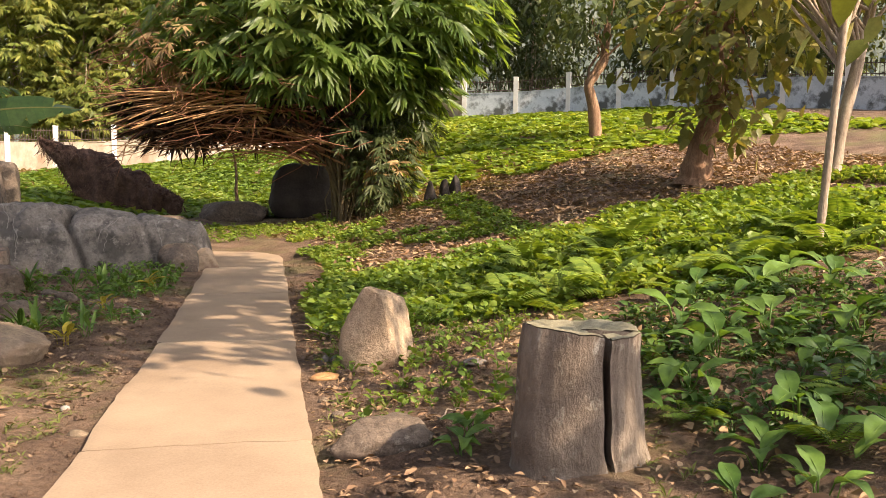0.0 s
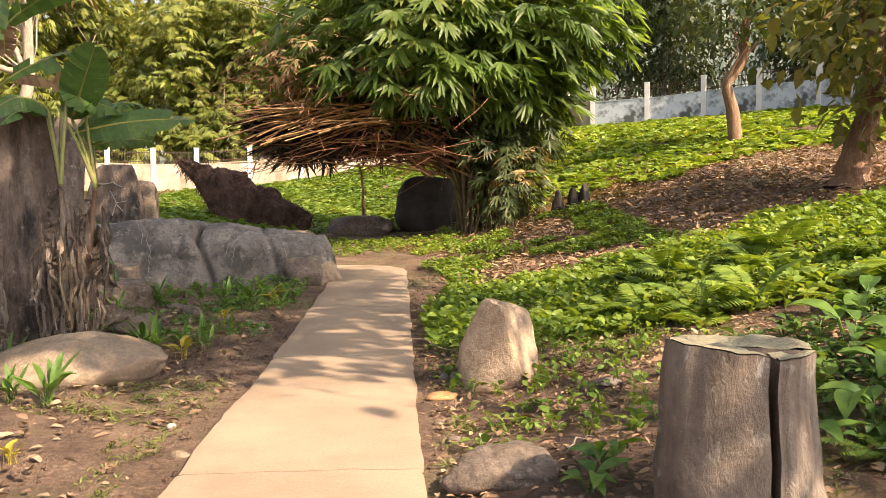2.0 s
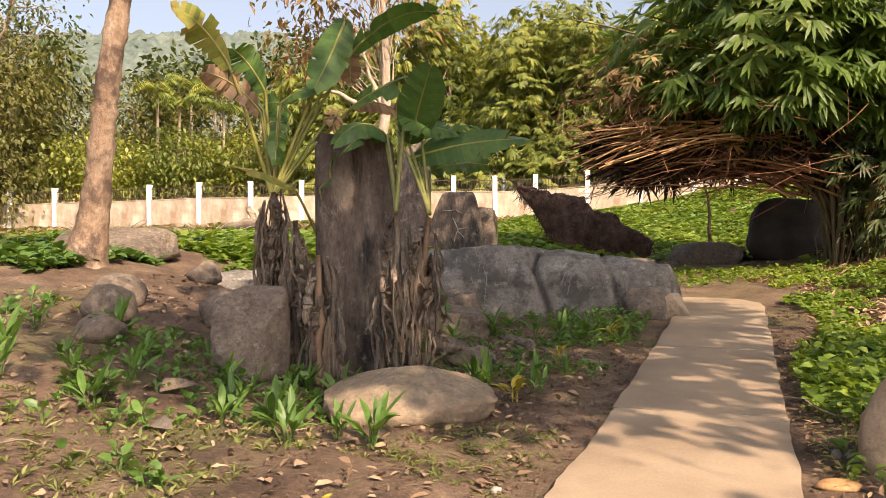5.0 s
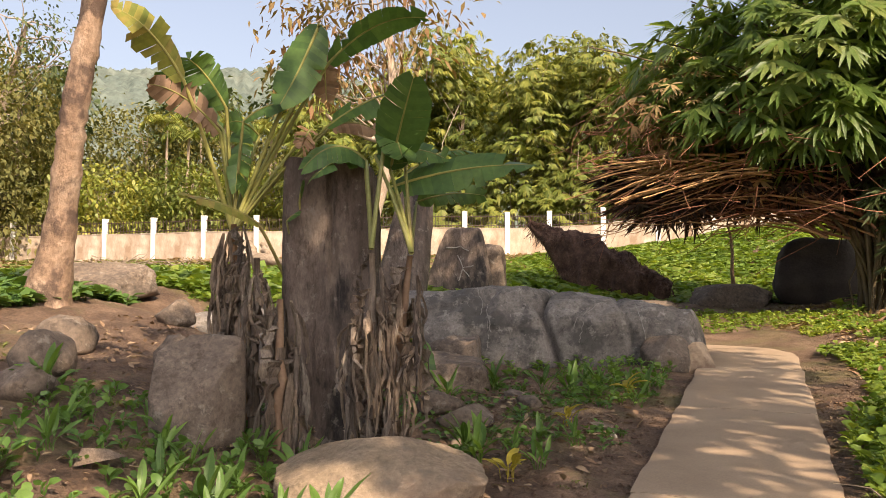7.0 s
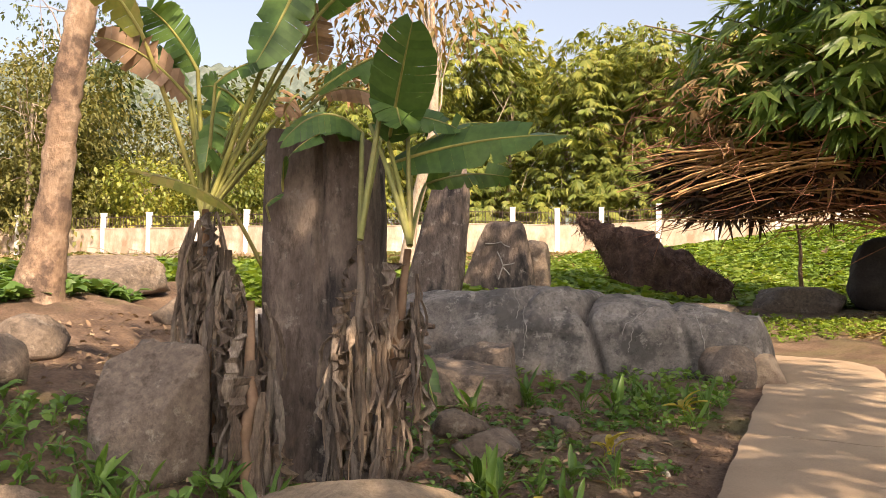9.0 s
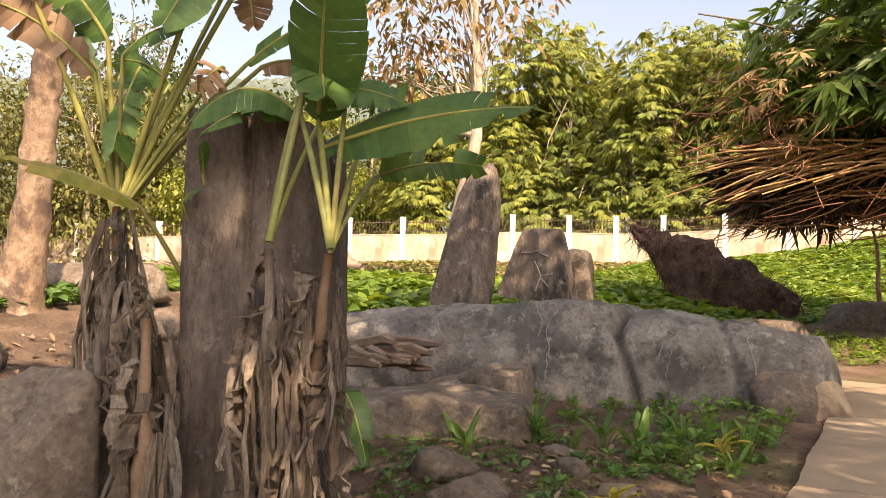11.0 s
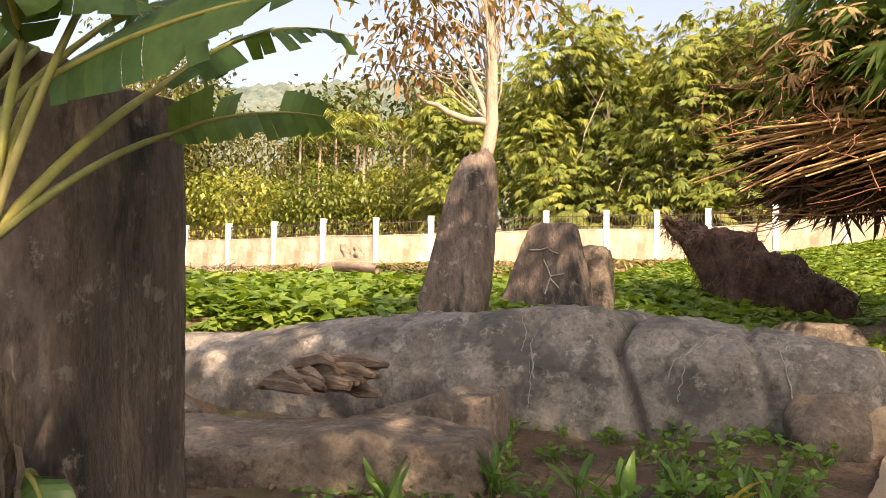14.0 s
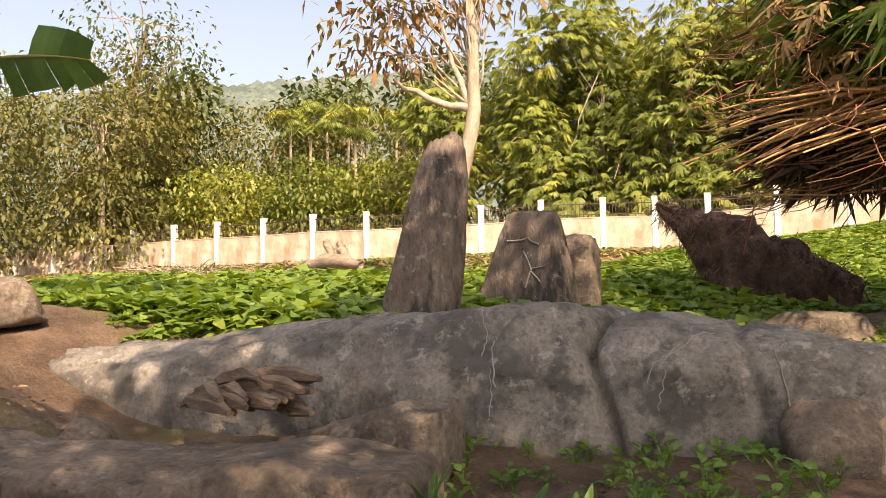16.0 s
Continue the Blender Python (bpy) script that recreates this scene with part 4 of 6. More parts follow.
fork = thing("broken_limb", "pale bare limbs forking from the half-bare tree", "branch", (-9.1, 22.98, float(ground_z(-9.1, 23.0)) - 0.1))
part("limb", Build().add(*tube(bend((0.24, 0, 3.5), (-1.65, -0.2, 4.4), 0.1, 8, 0.03), np.linspace(0.1, 0.045, 8), 7)).mesh("limb", M_PALEBARK), fork)
part("limb", Build().add(*tube(bend((0.1, 0, 3.7), (-0.6, 0, 5.6), 0.05, 7, 0.03), np.linspace(0.08, 0.03, 7), 7)).mesh("limb", M_PALEBARK), fork)

# areca palms behind the wall
def areca(x, y, h, seed):
    rng = np.random.default_rng(seed)
    ob = thing("areca_palm", "slim tall areca palm behind the wall", "palm", (x, y, float(ground_z(x, y)) - 0.1), group="areca palms")
    part("trunk", Build().add(*tube(bend((0, 0, 0), (0.2, 0, h), 0, 6, 0.03, rng), 0.07, 7)).mesh("trunk", M_PALEBARK), ob)
    b = Build()
    for k in range(9):
        a = k * 0.7 + rng.uniform(0, 0.4)
        tip = np.array([math.cos(a) * 1.2, math.sin(a) * 1.2, h + rng.uniform(-0.2, 0.7)])
        mid = bend((0.2, 0, h), tip, -0.3, 14)
        b.add(*tube(mid, 0.015, 4))
        q = np.repeat(mid[2:], 2, 0)
        sd = unit(np.cross(tip - [0.2, 0, h], [0, 0, 1.0]))
        dd = np.where((np.arange(len(q)) % 2 == 0)[:, None], sd, -sd) + [0, 0, -0.5]
        b.add(*leaves(q, dd, 0.5, 0.05, 0.3, 0.1, False, rng=rng))
    part("fronds", b.mesh("fronds", M_BELT), ob)


for i, (x, y, h) in enumerate([(-21.5, 33.0, 5.5), (-20.5, 34.5, 6.2), (-19.6, 33.6, 5.2), (-18.6, 35.4, 5.8), (-23.0, 33.5, 6.4), (-17.8, 36.0, 5.4), (-22.4, 35.5, 6.8), (-19.2, 37.0, 6.0)]):
    areca(x * 1.22 - 2, y + 6, h * 1.15, 300 + i)

# trees on the right slope
tree("tree", "broad-leaved tree with a thick reddish trunk on the slope", 8.2, 14.9, [(0, 0, 0), (0.06, 0, 0.5), (0.3, 0, 1.3), (0.5, 0.1, 2.6), (0.9, 0.2, 4.2)], [0.33, 0.24, 0.2, 0.15, 0.08],
     [((0.4, -0.3, 2.7), (1.9, 1.6, 1.0), 70, 9), ((1.6, 0.4, 4.6), (2.0, 1.8, 1.3), 90, 9), ((0.2, -0.5, 1.35), (0.75, 0.6, 0.45), 16, 8)], SLOPE, M_TREELEAF, M_BARK, 170, 8)
tree("tree", "small dark-leaved tree with a crooked trunk on the slope", 9.95, 24.0, [(0, 0, 0), (-0.1, 0, 1.0), (-0.3, 0, 1.7), (0.2, 0, 2.4), (0.3, 0, 3.6)], [0.2, 0.17, 0.15, 0.14, 0.08],
     [((0.3, 0, 4.4), (2.2, 1.8, 1.4), 170, 10)], DARKT, M_BELTDARK, M_BARK, 171, 8)
# high crown lobes are added out of view to shade megalith, stones and path
tree("sapling", "thin tall sapling with forked limbs and an added unseen shade crown", 5.42, 7.5, [(0, 0, 0), (0.06, 0, 0.6), (0.12, 0, 1.3), (0.2, 0, 2.2), (0.1, -0.1, 4.6), (-1.2, -0.2, 6.4)], [0.042, 0.038, 0.036, 0.034, 0.032, 0.028],
     [((0.7, -0.6, 7.0), (1.5, 4.2, 0.5), 130, 8), ((-2.5, 0.2, 7.3), (2.9, 3.6, 0.7), 390, 10), ((-3.3, 3.7, 8.3), (1.9, 2.0, 0.6), 300, 9), ((-3.5, 7.2, 8.7), (1.5, 2.0, 0.5), 50, 9), ((-1.0, -3.4, 7.0), (2.4, 1.8, 0.6), 70, 8), ((-0.3, 2.3, 7.7), (1.7, 1.4, 0.6), 150, 9), ((-2.6, 2.0, 7.8), (1.6, 1.2, 0.5), 150, 9), ((-3.4, -3.9, 6.7), (1.5, 1.1, 0.4), 110, 9), ((0.6, 0.2, 2.9), (0.9, 0.8, 0.5), 9, 6)], SLOPE, M_TREELEAF, M_PALEBARK, 172, 7)
tree("tree", "leaning pale tree on the upper slope", 9.1, 12.2, [(0, 0, 0), (0.15, 0, 1.0), (0.5, 0, 2.4), (0.8, 0, 4.0)], [0.11, 0.095, 0.085, 0.06],
     [((0.6, 0, 4.6), (2.4, 2.2, 1.5), 130, 9), ((-0.8, -0.8, 3.4), (1.2, 1.0, 0.6), 30, 8)], SLOPE, M_TREELEAF, M_PALEBARK, 173, 8)
tree("tree", "spreading tree standing beside the start of the path", 7.6, 1.2, [(0, 0, 0), (0.1, 0, 2.0), (0.0, 0, 4.0), (-0.1, 0.4, 6.0)], [0.2, 0.17, 0.13, 0.08],
     [((-0.6, 0.0, 3.7), (1.7, 1.5, 0.6), 40, 8), ((-1.6, 4.0, 5.6), (1.8, 2.8, 0.5), 46, 8)], SLOPE, M_TREELEAF, M_BARK, 175, 8)

# tall palm-like trunk on the left
palm = thing("tree", "tall tree with a straight ringed brown trunk beside the stones", "tree", (-8.1, 11.0, float(ground_z(-8.1, 11.0)) - 0.05))
n = 60
zz = np.linspace(0, 6.5, n)
pts = np.stack([0.68 * (zz / 3.2) ** 0.9 * 0.9, 0.03 * np.sin(zz * 2), zz], -1)
rr = 0.19 + 0.16 * np.exp(-zz * 2.6) - 0.012 * zz + 0.008 * np.sin(zz * 31) + 0.008 * RNG.normal(0, 1, n)
part("trunk", Build().add(*tube(pts, rr, 18)).mesh("trunk", M_MOTTLE), palm)
pc = Build()
for j in range(9):
    e = np.array([1.0, 0, 6.3]) + unit(RNG.normal(0, 1, 3)) * [2.2, 2.0, 0.7]
    part("limb", Build().add(*tube(bend((1.0, 0, 6.2), e, -0.1, 6, 0.05), np.linspace(0.07, 0.015, 6), 6)).mesh("limb", M_BARK), palm)
pc.add(*clump_leaves((1.0, 0, 6.9), (2.6, 2.4, 1.2), 110, 9, seed=401, **SLOPE))
part("crown", pc.mesh("crown", M_TREELEAF), palm)

# ---- the great bamboo clump, leaning over ----
BX, BY = 2.2, 20.5
BZ = float(ground_z(BX, BY))
bamboo = thing("bamboo_clump", "large arching bamboo clump with dry canes hanging beneath green leaves", "bamboo", (BX, BY, BZ - 0.05))
bamboo.scale = (1.15, 1.15, 1.15)
rb = np.random.default_rng(31)
for i in range(46):
    a = rb.uniform(0, 2 * np.pi)
    base = np.array([math.cos(a) * rb.uniform(0, 0.35), math.sin(a) * rb.uniform(0, 0.35), 0])
    left = rb.uniform(-4.6, 2.2)
    top = np.array([left, rb.uniform(-1.6, 1.6), rb.uniform(3.2, 6.0) - max(0, -left - 2) * 0.5])
    m = np.array([left * 0.12, top[1] * 0.25, top[2] * 0.8])
    t = np.linspace(0, 1, 14)[:, None]
    p = (1 - t) ** 2 * base + 2 * t * (1 - t) * m + t ** 2 * top
    part("culm", Build().add(*tube(p, np.linspace(0.04, 0.012, 14), 6)).mesh("culm", M_CULM), bamboo)
# dry canes: a bundle from the stem out to the far side
for i in range(70):
    z0, y0 = rb.uniform(1.1, 1.9), rb.uniform(-0.6, 0.5)
    x1 = rb.uniform(-4.7, -2.2)
    start = np.array([rb.uniform(-0.9, 0.1), y0, z0])
    end = np.array([x1, y0 + rb.normal(-0.2, 0.5), 1.35 + (z0 - 1.0) * 0.65 + rb.normal(0, 0.15)])
    part("dry_cane", Build().add(*tube(bend(start, end, -0.38 + rb.normal(0, 0.12), 9, 0.03, rb), np.linspace(0.024, 0.007, 9), 5)).mesh("dry_cane", M_TWIG if i % 3 else M_CANE), bamboo, "dry brown bamboo cane")
for i in range(42):
    start = np.array([rb.uniform(-3.3, -1.6), rb.uniform(-1.5, -0.6), rb.uniform(2.05, 2.5)])
    end = start + np.array([rb.uniform(-1.9, -1.1), rb.normal(-0.15, 0.25), rb.uniform(-0.55, 0.0)])
    part("broken_cane", Build().add(*tube(bend(start, end, -0.05, 5, 0.015, rb), np.linspace(0.019, 0.010, 5), 5)).mesh("broken_cane", M_CANE), bamboo, "sunlit broken orange-brown cane")
tw = Build()
for i in range(420):
    s = np.array([rb.uniform(-4.3, 0.4), rb.normal(-0.2, 0.7), rb.uniform(1.4, 2.6)])
    e = s + np.array([rb.normal(-0.45, 0.4), rb.normal(0, 0.3), rb.normal(-0.05, 0.28)])
    tw.add(*tube(bend(s, e, 0.03, 4, 0.015, rb), [0.009, 0.007, 0.006, 0.003], 4, False))
for i in range(130):
    s = np.array([rb.uniform(-4.6, -1.6), rb.uniform(-1.9, -0.8), rb.uniform(2.3, 3.3)])
    e = s + rb.normal(0, 0.42, 3)
    tw.add(*tube(bend(s, e, 0.05, 4, 0.02, rb), [0.008, 0.007, 0.005, 0.003], 4, False))
tagged(part("twig_tangle", tw.mesh("twig_tangle", M_TWIG), bamboo, "tangle of thin dry bamboo twigs"), kind="stuff")
# skirt of dry leaves and shoots round the stem
for i in range(90):
    a = rb.uniform(0, 2 * np.pi)
    r = rb.uniform(0.1, 0.75)
    s = np.array([0.35 + math.cos(a) * r, math.sin(a) * r * 0.7, 0.0])
    part("basal_shoot", Build().add(*tube(bend(s, s + [rb.normal(0.1, 0.15), rb.normal(0, 0.15), rb.uniform(1.0, 2.2)], 0, 5, 0.05, rb), np.linspace(0.018, 0.004, 5), 4, False)).mesh("basal_shoot", M_CULM), bamboo)


def bamboo_leaves(name, blobs, mat, length, per, seed, hang=0.55, width=0.085):
    b = Build()
    for j, (c, r, n) in enumerate(blobs):
        b.add(*clump_leaves(c, r, n, per, length, width, seed + j, hang, fan=True, fine=True, shell=0.5, droop=0.22))
    return tagged(part(name, b.mesh(name, mat), bamboo), kind="stuff")


bamboo_leaves("foliage", [((-1.2, -0.3, 4.2), (2.5, 2.0, 1.4), 560), ((0.5, -0.1, 4.6), (2.4, 2.1, 2.0), 600), ((-2.9, 0.0, 3.6), (1.4, 1.4, 0.9), 210), ((0.9, 0, 3.1), (1.3, 1.3, 1.1), 260),
                            ((-1.2, -0.9, 3.0), (2.6, 1.1, 0.5), 330), ((-0.2, 0, 6.3), (2.4, 2.0, 1.4), 400), ((2.2, 0, 4.4), (1.1, 1.3, 1.3), 160)], M_BAMBOO, 0.44, 8, 500)
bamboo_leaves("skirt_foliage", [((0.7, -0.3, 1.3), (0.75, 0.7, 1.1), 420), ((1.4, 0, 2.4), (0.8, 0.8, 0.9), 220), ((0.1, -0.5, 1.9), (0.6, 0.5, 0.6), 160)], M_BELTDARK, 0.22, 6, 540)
# dense dead leaves, coloured near black to deepen the shade beneath the canopy
bamboo_leaves("dead_underside", [((-1.9, 0.2, 2.3), (2.5, 0.9, 0.5), 1100), ((-0.2, 0.2, 2.2), (0.9, 0.9, 0.7), 420), ((-1.0, 0.6, 2.6), (1.8, 0.7, 0.4), 300), ((-2.9, 0.1, 2.0), (1.5, 0.8, 0.45), 420)], M_UNDERSHADE, 0.36, 6, 580, 0.2, 0.07)
bamboo_leaves("dry_foliage", [((-3.1, -0.8, 3.3), (1.3, 0.9, 0.9), 190), ((0.9, -0.4, 1.3), (0.7, 0.6, 0.7), 70), ((-2.0, -0.4, 2.2), (2.0, 0.6, 0.4), 50)], M_BAMDRY, 0.24, 5, 560)

# uprooted root mat
root = thing("uprooted_root_mat", "dark brown uprooted bamboo root mat lying tilted on the ground", "root mat")
n, m = 70, 26
s, a = np.meshgrid(np.linspace(0, 1, n), np.linspace(0, 2 * np.pi, m, endpoint=False), indexing="ij")
ax = np.stack([-5.5 + 3.6 * s, 24.2 - 0.5 * s, 2.72 - 1.75 * s ** 0.8], -1)
rad = 0.08 + 0.36 * np.sin(np.clip(s ** 1.0 * 0.95, 0, 1) * np.pi) ** 0.9
rad = rad * (1 + 0.32 * vnoise(s * 9, a * 1.6, 41) + 0.26 * vnoise(s * 26, a * 4, 42))
v = ax + np.stack([0.35 * np.cos(a) * rad, np.sin(a) * rad * 0.9, np.cos(a) * rad], -1)
gl = ground_z(v[..., 0], v[..., 1]) - 0.08
down = np.clip((-np.cos(a) + 0.25) / 0.8, 0, 1) * np.clip((s - 0.14) / 0.26, 0, 1)
v[..., 2] = np.maximum(v[..., 2] * (1 - down) + gl * down, gl)
part("root_ball", Build().add(v, grid_faces(n, m, True)).mesh("root_ball", M_ROOT), root)
fb = Build()
pick = v.reshape(-1, 3)[RNG.integers(0, n * m, 2600)]
fb.add(*leaves(pick, unit(RNG.normal(0, 0.6, (2600, 3)) + [0.1, -0.6, -0.1]), RNG.uniform(0.1, 0.35, 2600), 0.011, 0.3, 0.1, False))
tagged(part("root_hair", fb.mesh("root_hair", M_ROOT), root), kind="stuff")
part("second_lobe", rock_mesh("second_lobe", (1.7, 0.8, 0.42), M_ROOT, 44, 2.2, 0.25, 0.1, 0.5, (-0.7, 0)), root).location = (-2.5, 24.2, float(ground_z(-2.5, 24.2)) - 0.05)

# small bare tree under the bamboo, dead log and brush by the wall
sm = thing("sapling", "small bare sapling standing in green ground cover", "sapling", (-0.42, 24.6, float(ground_z(-0.42, 24.6)) - 0.05))
part("stem", Build().add(*tube(bend((0, 0, 0), (-0.2, 0, 1.9), 0, 6, 0.02), np.linspace(0.06, 0.025, 6), 7)).mesh("stem", M_BARK), sm)
dl = thing("dead_log", "grey dead tree trunk with stub limbs lying on grass", "log", (-13.9, 24.4, float(ground_z(-13.9, 24.4)) + 0.06))
part("trunk", Build().add(*tube(bend((-1.6, 0.3, 0.1), (1.1, -0.4, 0.08), -0.12, 10, 0.05), [0.05, 0.1, 0.14, 0.17, 0.19, 0.2, 0.19, 0.17, 0.13, 0.1], 9)).mesh("trunk", M_WOOD), dl)
part("limb", Build().add(*tube(bend((-0.1, 0, 0.2), (-0.45, 0.1, 0.75), 0.05, 6, 0.03), np.linspace(0.15, 0.09, 6), 8)).mesh("limb", M_WOOD), dl)
part("limb", Build().add(*tube(bend((0.5, -0.2, 0.2), (0.05, 0, 0.68), 0.0, 6, 0.03), np.linspace(0.14, 0.08, 6), 8)).mesh("limb", M_WOOD), dl)
for x, y, sd in ((-18.8, 23.6, 1), (-14.0, 20.2, 2)):
    bb, rr2 = Build(), np.random.default_rng(sd)
    zg = float(ground_z(x, y))
    for i in range(60):
        p0 = np.array([x, y, zg]) + rr2.normal(0, 1, 3) * [0.8, 0.4, 0.02] + [0, 0, 0.06]
        p1 = p0 + np.array([rr2.normal(0, 0.8), rr2.normal(0, 0.4), rr2.uniform(0, 0.35)])
        bb.add(*tube(bend(p0, p1, 0.0, 5, 0.05, rr2), np.linspace(0.025, 0.008, 5), 5, False))
    thing("brush_pile", "heap of dry brown branches lying on the grass", "branches", mesh=bb.mesh("brush_pile", M_WOOD), kind="stuff")

# ---- banana plants ----
# where each blade begins and ends
LEAF = {
    "crown_a": ((-2.67, 8.95, 2.26), (-3.02, 8.6, 2.18)),
    "crown_b": ((-2.41, 8.8, 2.59), (-2.21, 8.6, 2.22)),
    "crown_c": ((-2.5, 8.75, 2.27), (-2.02, 8.95, 2.25)),
    "crown_d": ((-3.76, 8.9, 2.61), (-3.62, 8.6, 2.02)),
    "crown_e": ((-2.38, 9.0, 2.37), (-2.21, 9.2, 2.17)),
    "crown_f": ((-3.12, 8.9, 2.53), (-3.1, 8.7, 2.35)),
    "yel": ((-3.86, 8.28, 2.84), (-4.08, 7.77, 3.27)),
    "dark1": ((-3.75, 8.66, 2.69), (-3.88, 8.34, 3.03)),
    "dry": ((-3.75, 8.58, 2.49), (-4.00, 8.06, 2.78)),
    "pale": ((-3.73, 8.59, 2.51), (-4.19, 8.36, 2.88)),
    "bright": ((-2.96, 8.73, 3.30), (-3.18, 8.53, 2.66)),
    "rdark": ((-3.00, 8.94, 3.05), (-2.27, 9.16, 3.39)),
    "hang": ((-3.06, 8.97, 3.15), (-3.10, 9.09, 2.80)),
    "small": ((-3.55, 8.60, 2.57), (-3.19, 8.64, 2.69)),
    "mid": ((-3.04, 8.98, 2.55), (-2.38, 9.16, 2.84)),
    "mid2": ((-3.10, 9.17, 2.59), (-2.73, 9.47, 2.51)),
    "up": ((-2.40, 8.80, 2.16), (-2.02, 8.35, 2.72)),
    "big": ((-2.42, 8.85, 2.04), (-1.34, 8.95, 2.17)),
    "low": ((-2.42, 9.35, 1.97), (-1.94, 9.62, 2.03)),
    "over": ((-2.73, 9.04, 2.25), (-2.90, 8.54, 2.10)),
    "over2": ((-2.66, 9.22, 2.35), (-2.33, 9.42, 2.39)),
    "top": ((-3.73, 9.08, 2.54), (-3.78, 8.74, 2.60)),
    "back": ((-2.58, 9.44, 2.18), (-2.14, 9.97, 2.44)),
    "s1": ((-3.20, 8.85, 1.95), (-3.13, 8.76, 2.08)),
    "s2": ((-3.28, 8.79, 1.80), (-3.17, 8.78, 1.85)),
    "drop": ((-3.43, 8.64, 1.77), (-3.71, 8.05, 1.94)),
    "foot": ((-2.22, 8.72, 0.92), (-2.03, 8.72, 0.62)),
}

def banana_leaf(parent, stem, base, tip, width, mat=None, bow=0.10, face=(0, -1, 0.5), torn=0.25, seed=0, fold=0.25):
    """One leaf: a petiole from stem to base, a midrib, and a torn blade from base to tip, facing the given way."""
    rng = np.random.default_rng(seed)
    mat = mat or M_BANANA
    stem, base, tip, face = [np.asarray(q, float) for q in (stem, base, tip, face)]
    petiole = bend(stem, base, -0.04, 7)
    rib = bend(base, tip, -bow, 15)
    pb = Build().add(*tube(np.concatenate([petiole, rib[1:]]), np.concatenate([np.linspace(0.10, 0.07, 7) * min(0.19, width + 0.06), np.linspace(0.065, 0.015, 14) * min(0.19, width + 0.06)]), 6))
    leaf = part("leaf", pb.mesh("petiole", M_STEM), parent)
    u = np.linspace(0, 1, 15)
    prof = width * np.clip(np.sin(np.pi * np.clip(u * 0.9 + 0.08, 0, 1)) ** 0.55, 0.05, 1)
    d = unit(tip - base)
    side = unit(np.cross(d, face))
    nrm = unit(np.cross(side, d))
    b = Build()
    for sgn in (-1, 1):
        off = np.zeros(15)
        for k in range(14):
            if rng.random() < torn:
                off[k:] = rng.normal(0, 0.05)
            w0, w1 = prof[k] * rng.uniform(0.93, 1.04), prof[k + 1] * rng.uniform(0.93, 1.04)
            tear = rng.random() < torn * 0.5
            row = []
            for q in (0, 0.5, 1.0):
                sag = -fold * q * q
                g = 0.30 if tear and q == 1 else 0.0
                row.append((rib[k] + side * sgn * w0 * q + nrm * (sag * w0 + off[k] * q) + d * 0.03 * q,
                            rib[k] * g + rib[k + 1] * (1 - g) + side * sgn * w1 * q * (1 - 0.4 * (g > 0)) + nrm * (sag * w1 + off[k] * q) + d * 0.03 * q))
            vv = np.array([x for r in row for x in r])
            f = [(0, 1, 2), (1, 3, 2), (2, 3, 4), (3, 5, 4)]
            b.add(vv, f)
    part("blade", b.mesh("blade", mat), leaf, "torn banana leaf blade")
    return leaf


def dry_sheaths(parent, top, n, seed, spread_=0.16, low=0.25):
    """Ragged dead leaf sheaths hanging down a stem."""
    rng = np.random.default_rng(seed)
    for i in range(n):
        a = rng.uniform(0, 2 * np.pi)
        t0 = np.asarray(top, float) + [math.cos(a) * 0.07, math.sin(a) * 0.07, -rng.uniform(0, 0.65)]
        b = Build()
        k = 10
        t = np.linspace(0, 1, k)
        for j in range(3):
            ln = rng.uniform(0.3, 0.9)
            aj = a + rng.normal(0, 0.5)
            out = spread_ * rng.uniform(0.3, 1.1)
            kink = rng.normal(0, 0.035, (k, 3)).cumsum(0) * 0.5
            p = t0 + np.stack([math.cos(aj) * out * np.sin(t * 2.4), math.sin(aj) * out * np.sin(t * 2.4), -ln * t + 0.05 * np.sin(t * 3)], -1) + kink * t[:, None]
            p[:, 2] = np.maximum(p[:, 2], 0.02 + 0.03 * rng.random(k))
            w = rng.uniform(0.006, 0.026) * np.sin(np.pi * np.clip(t * 0.9 + 0.08, 0, 1)) * rng.uniform(0.5, 1.4, k)
            tw_ = aj + np.pi / 2 + np.cumsum(rng.normal(0, 0.5, k))
            sd = np.stack([np.cos(tw_), np.sin(tw_), rng.normal(0, 0.2, k)], -1)
            crease = np.stack([np.cos(aj) * 0.02 + 0 * t, np.sin(aj) * 0.02 + 0 * t, 0 * t], -1)
            b.add(np.stack([p - sd * w[:, None], p + crease, p + sd * w[:, None]], 1), grid_faces(k, 3))
        part("dry_sheath", b.mesh("dry_sheath", M_SHEATH, False), parent)


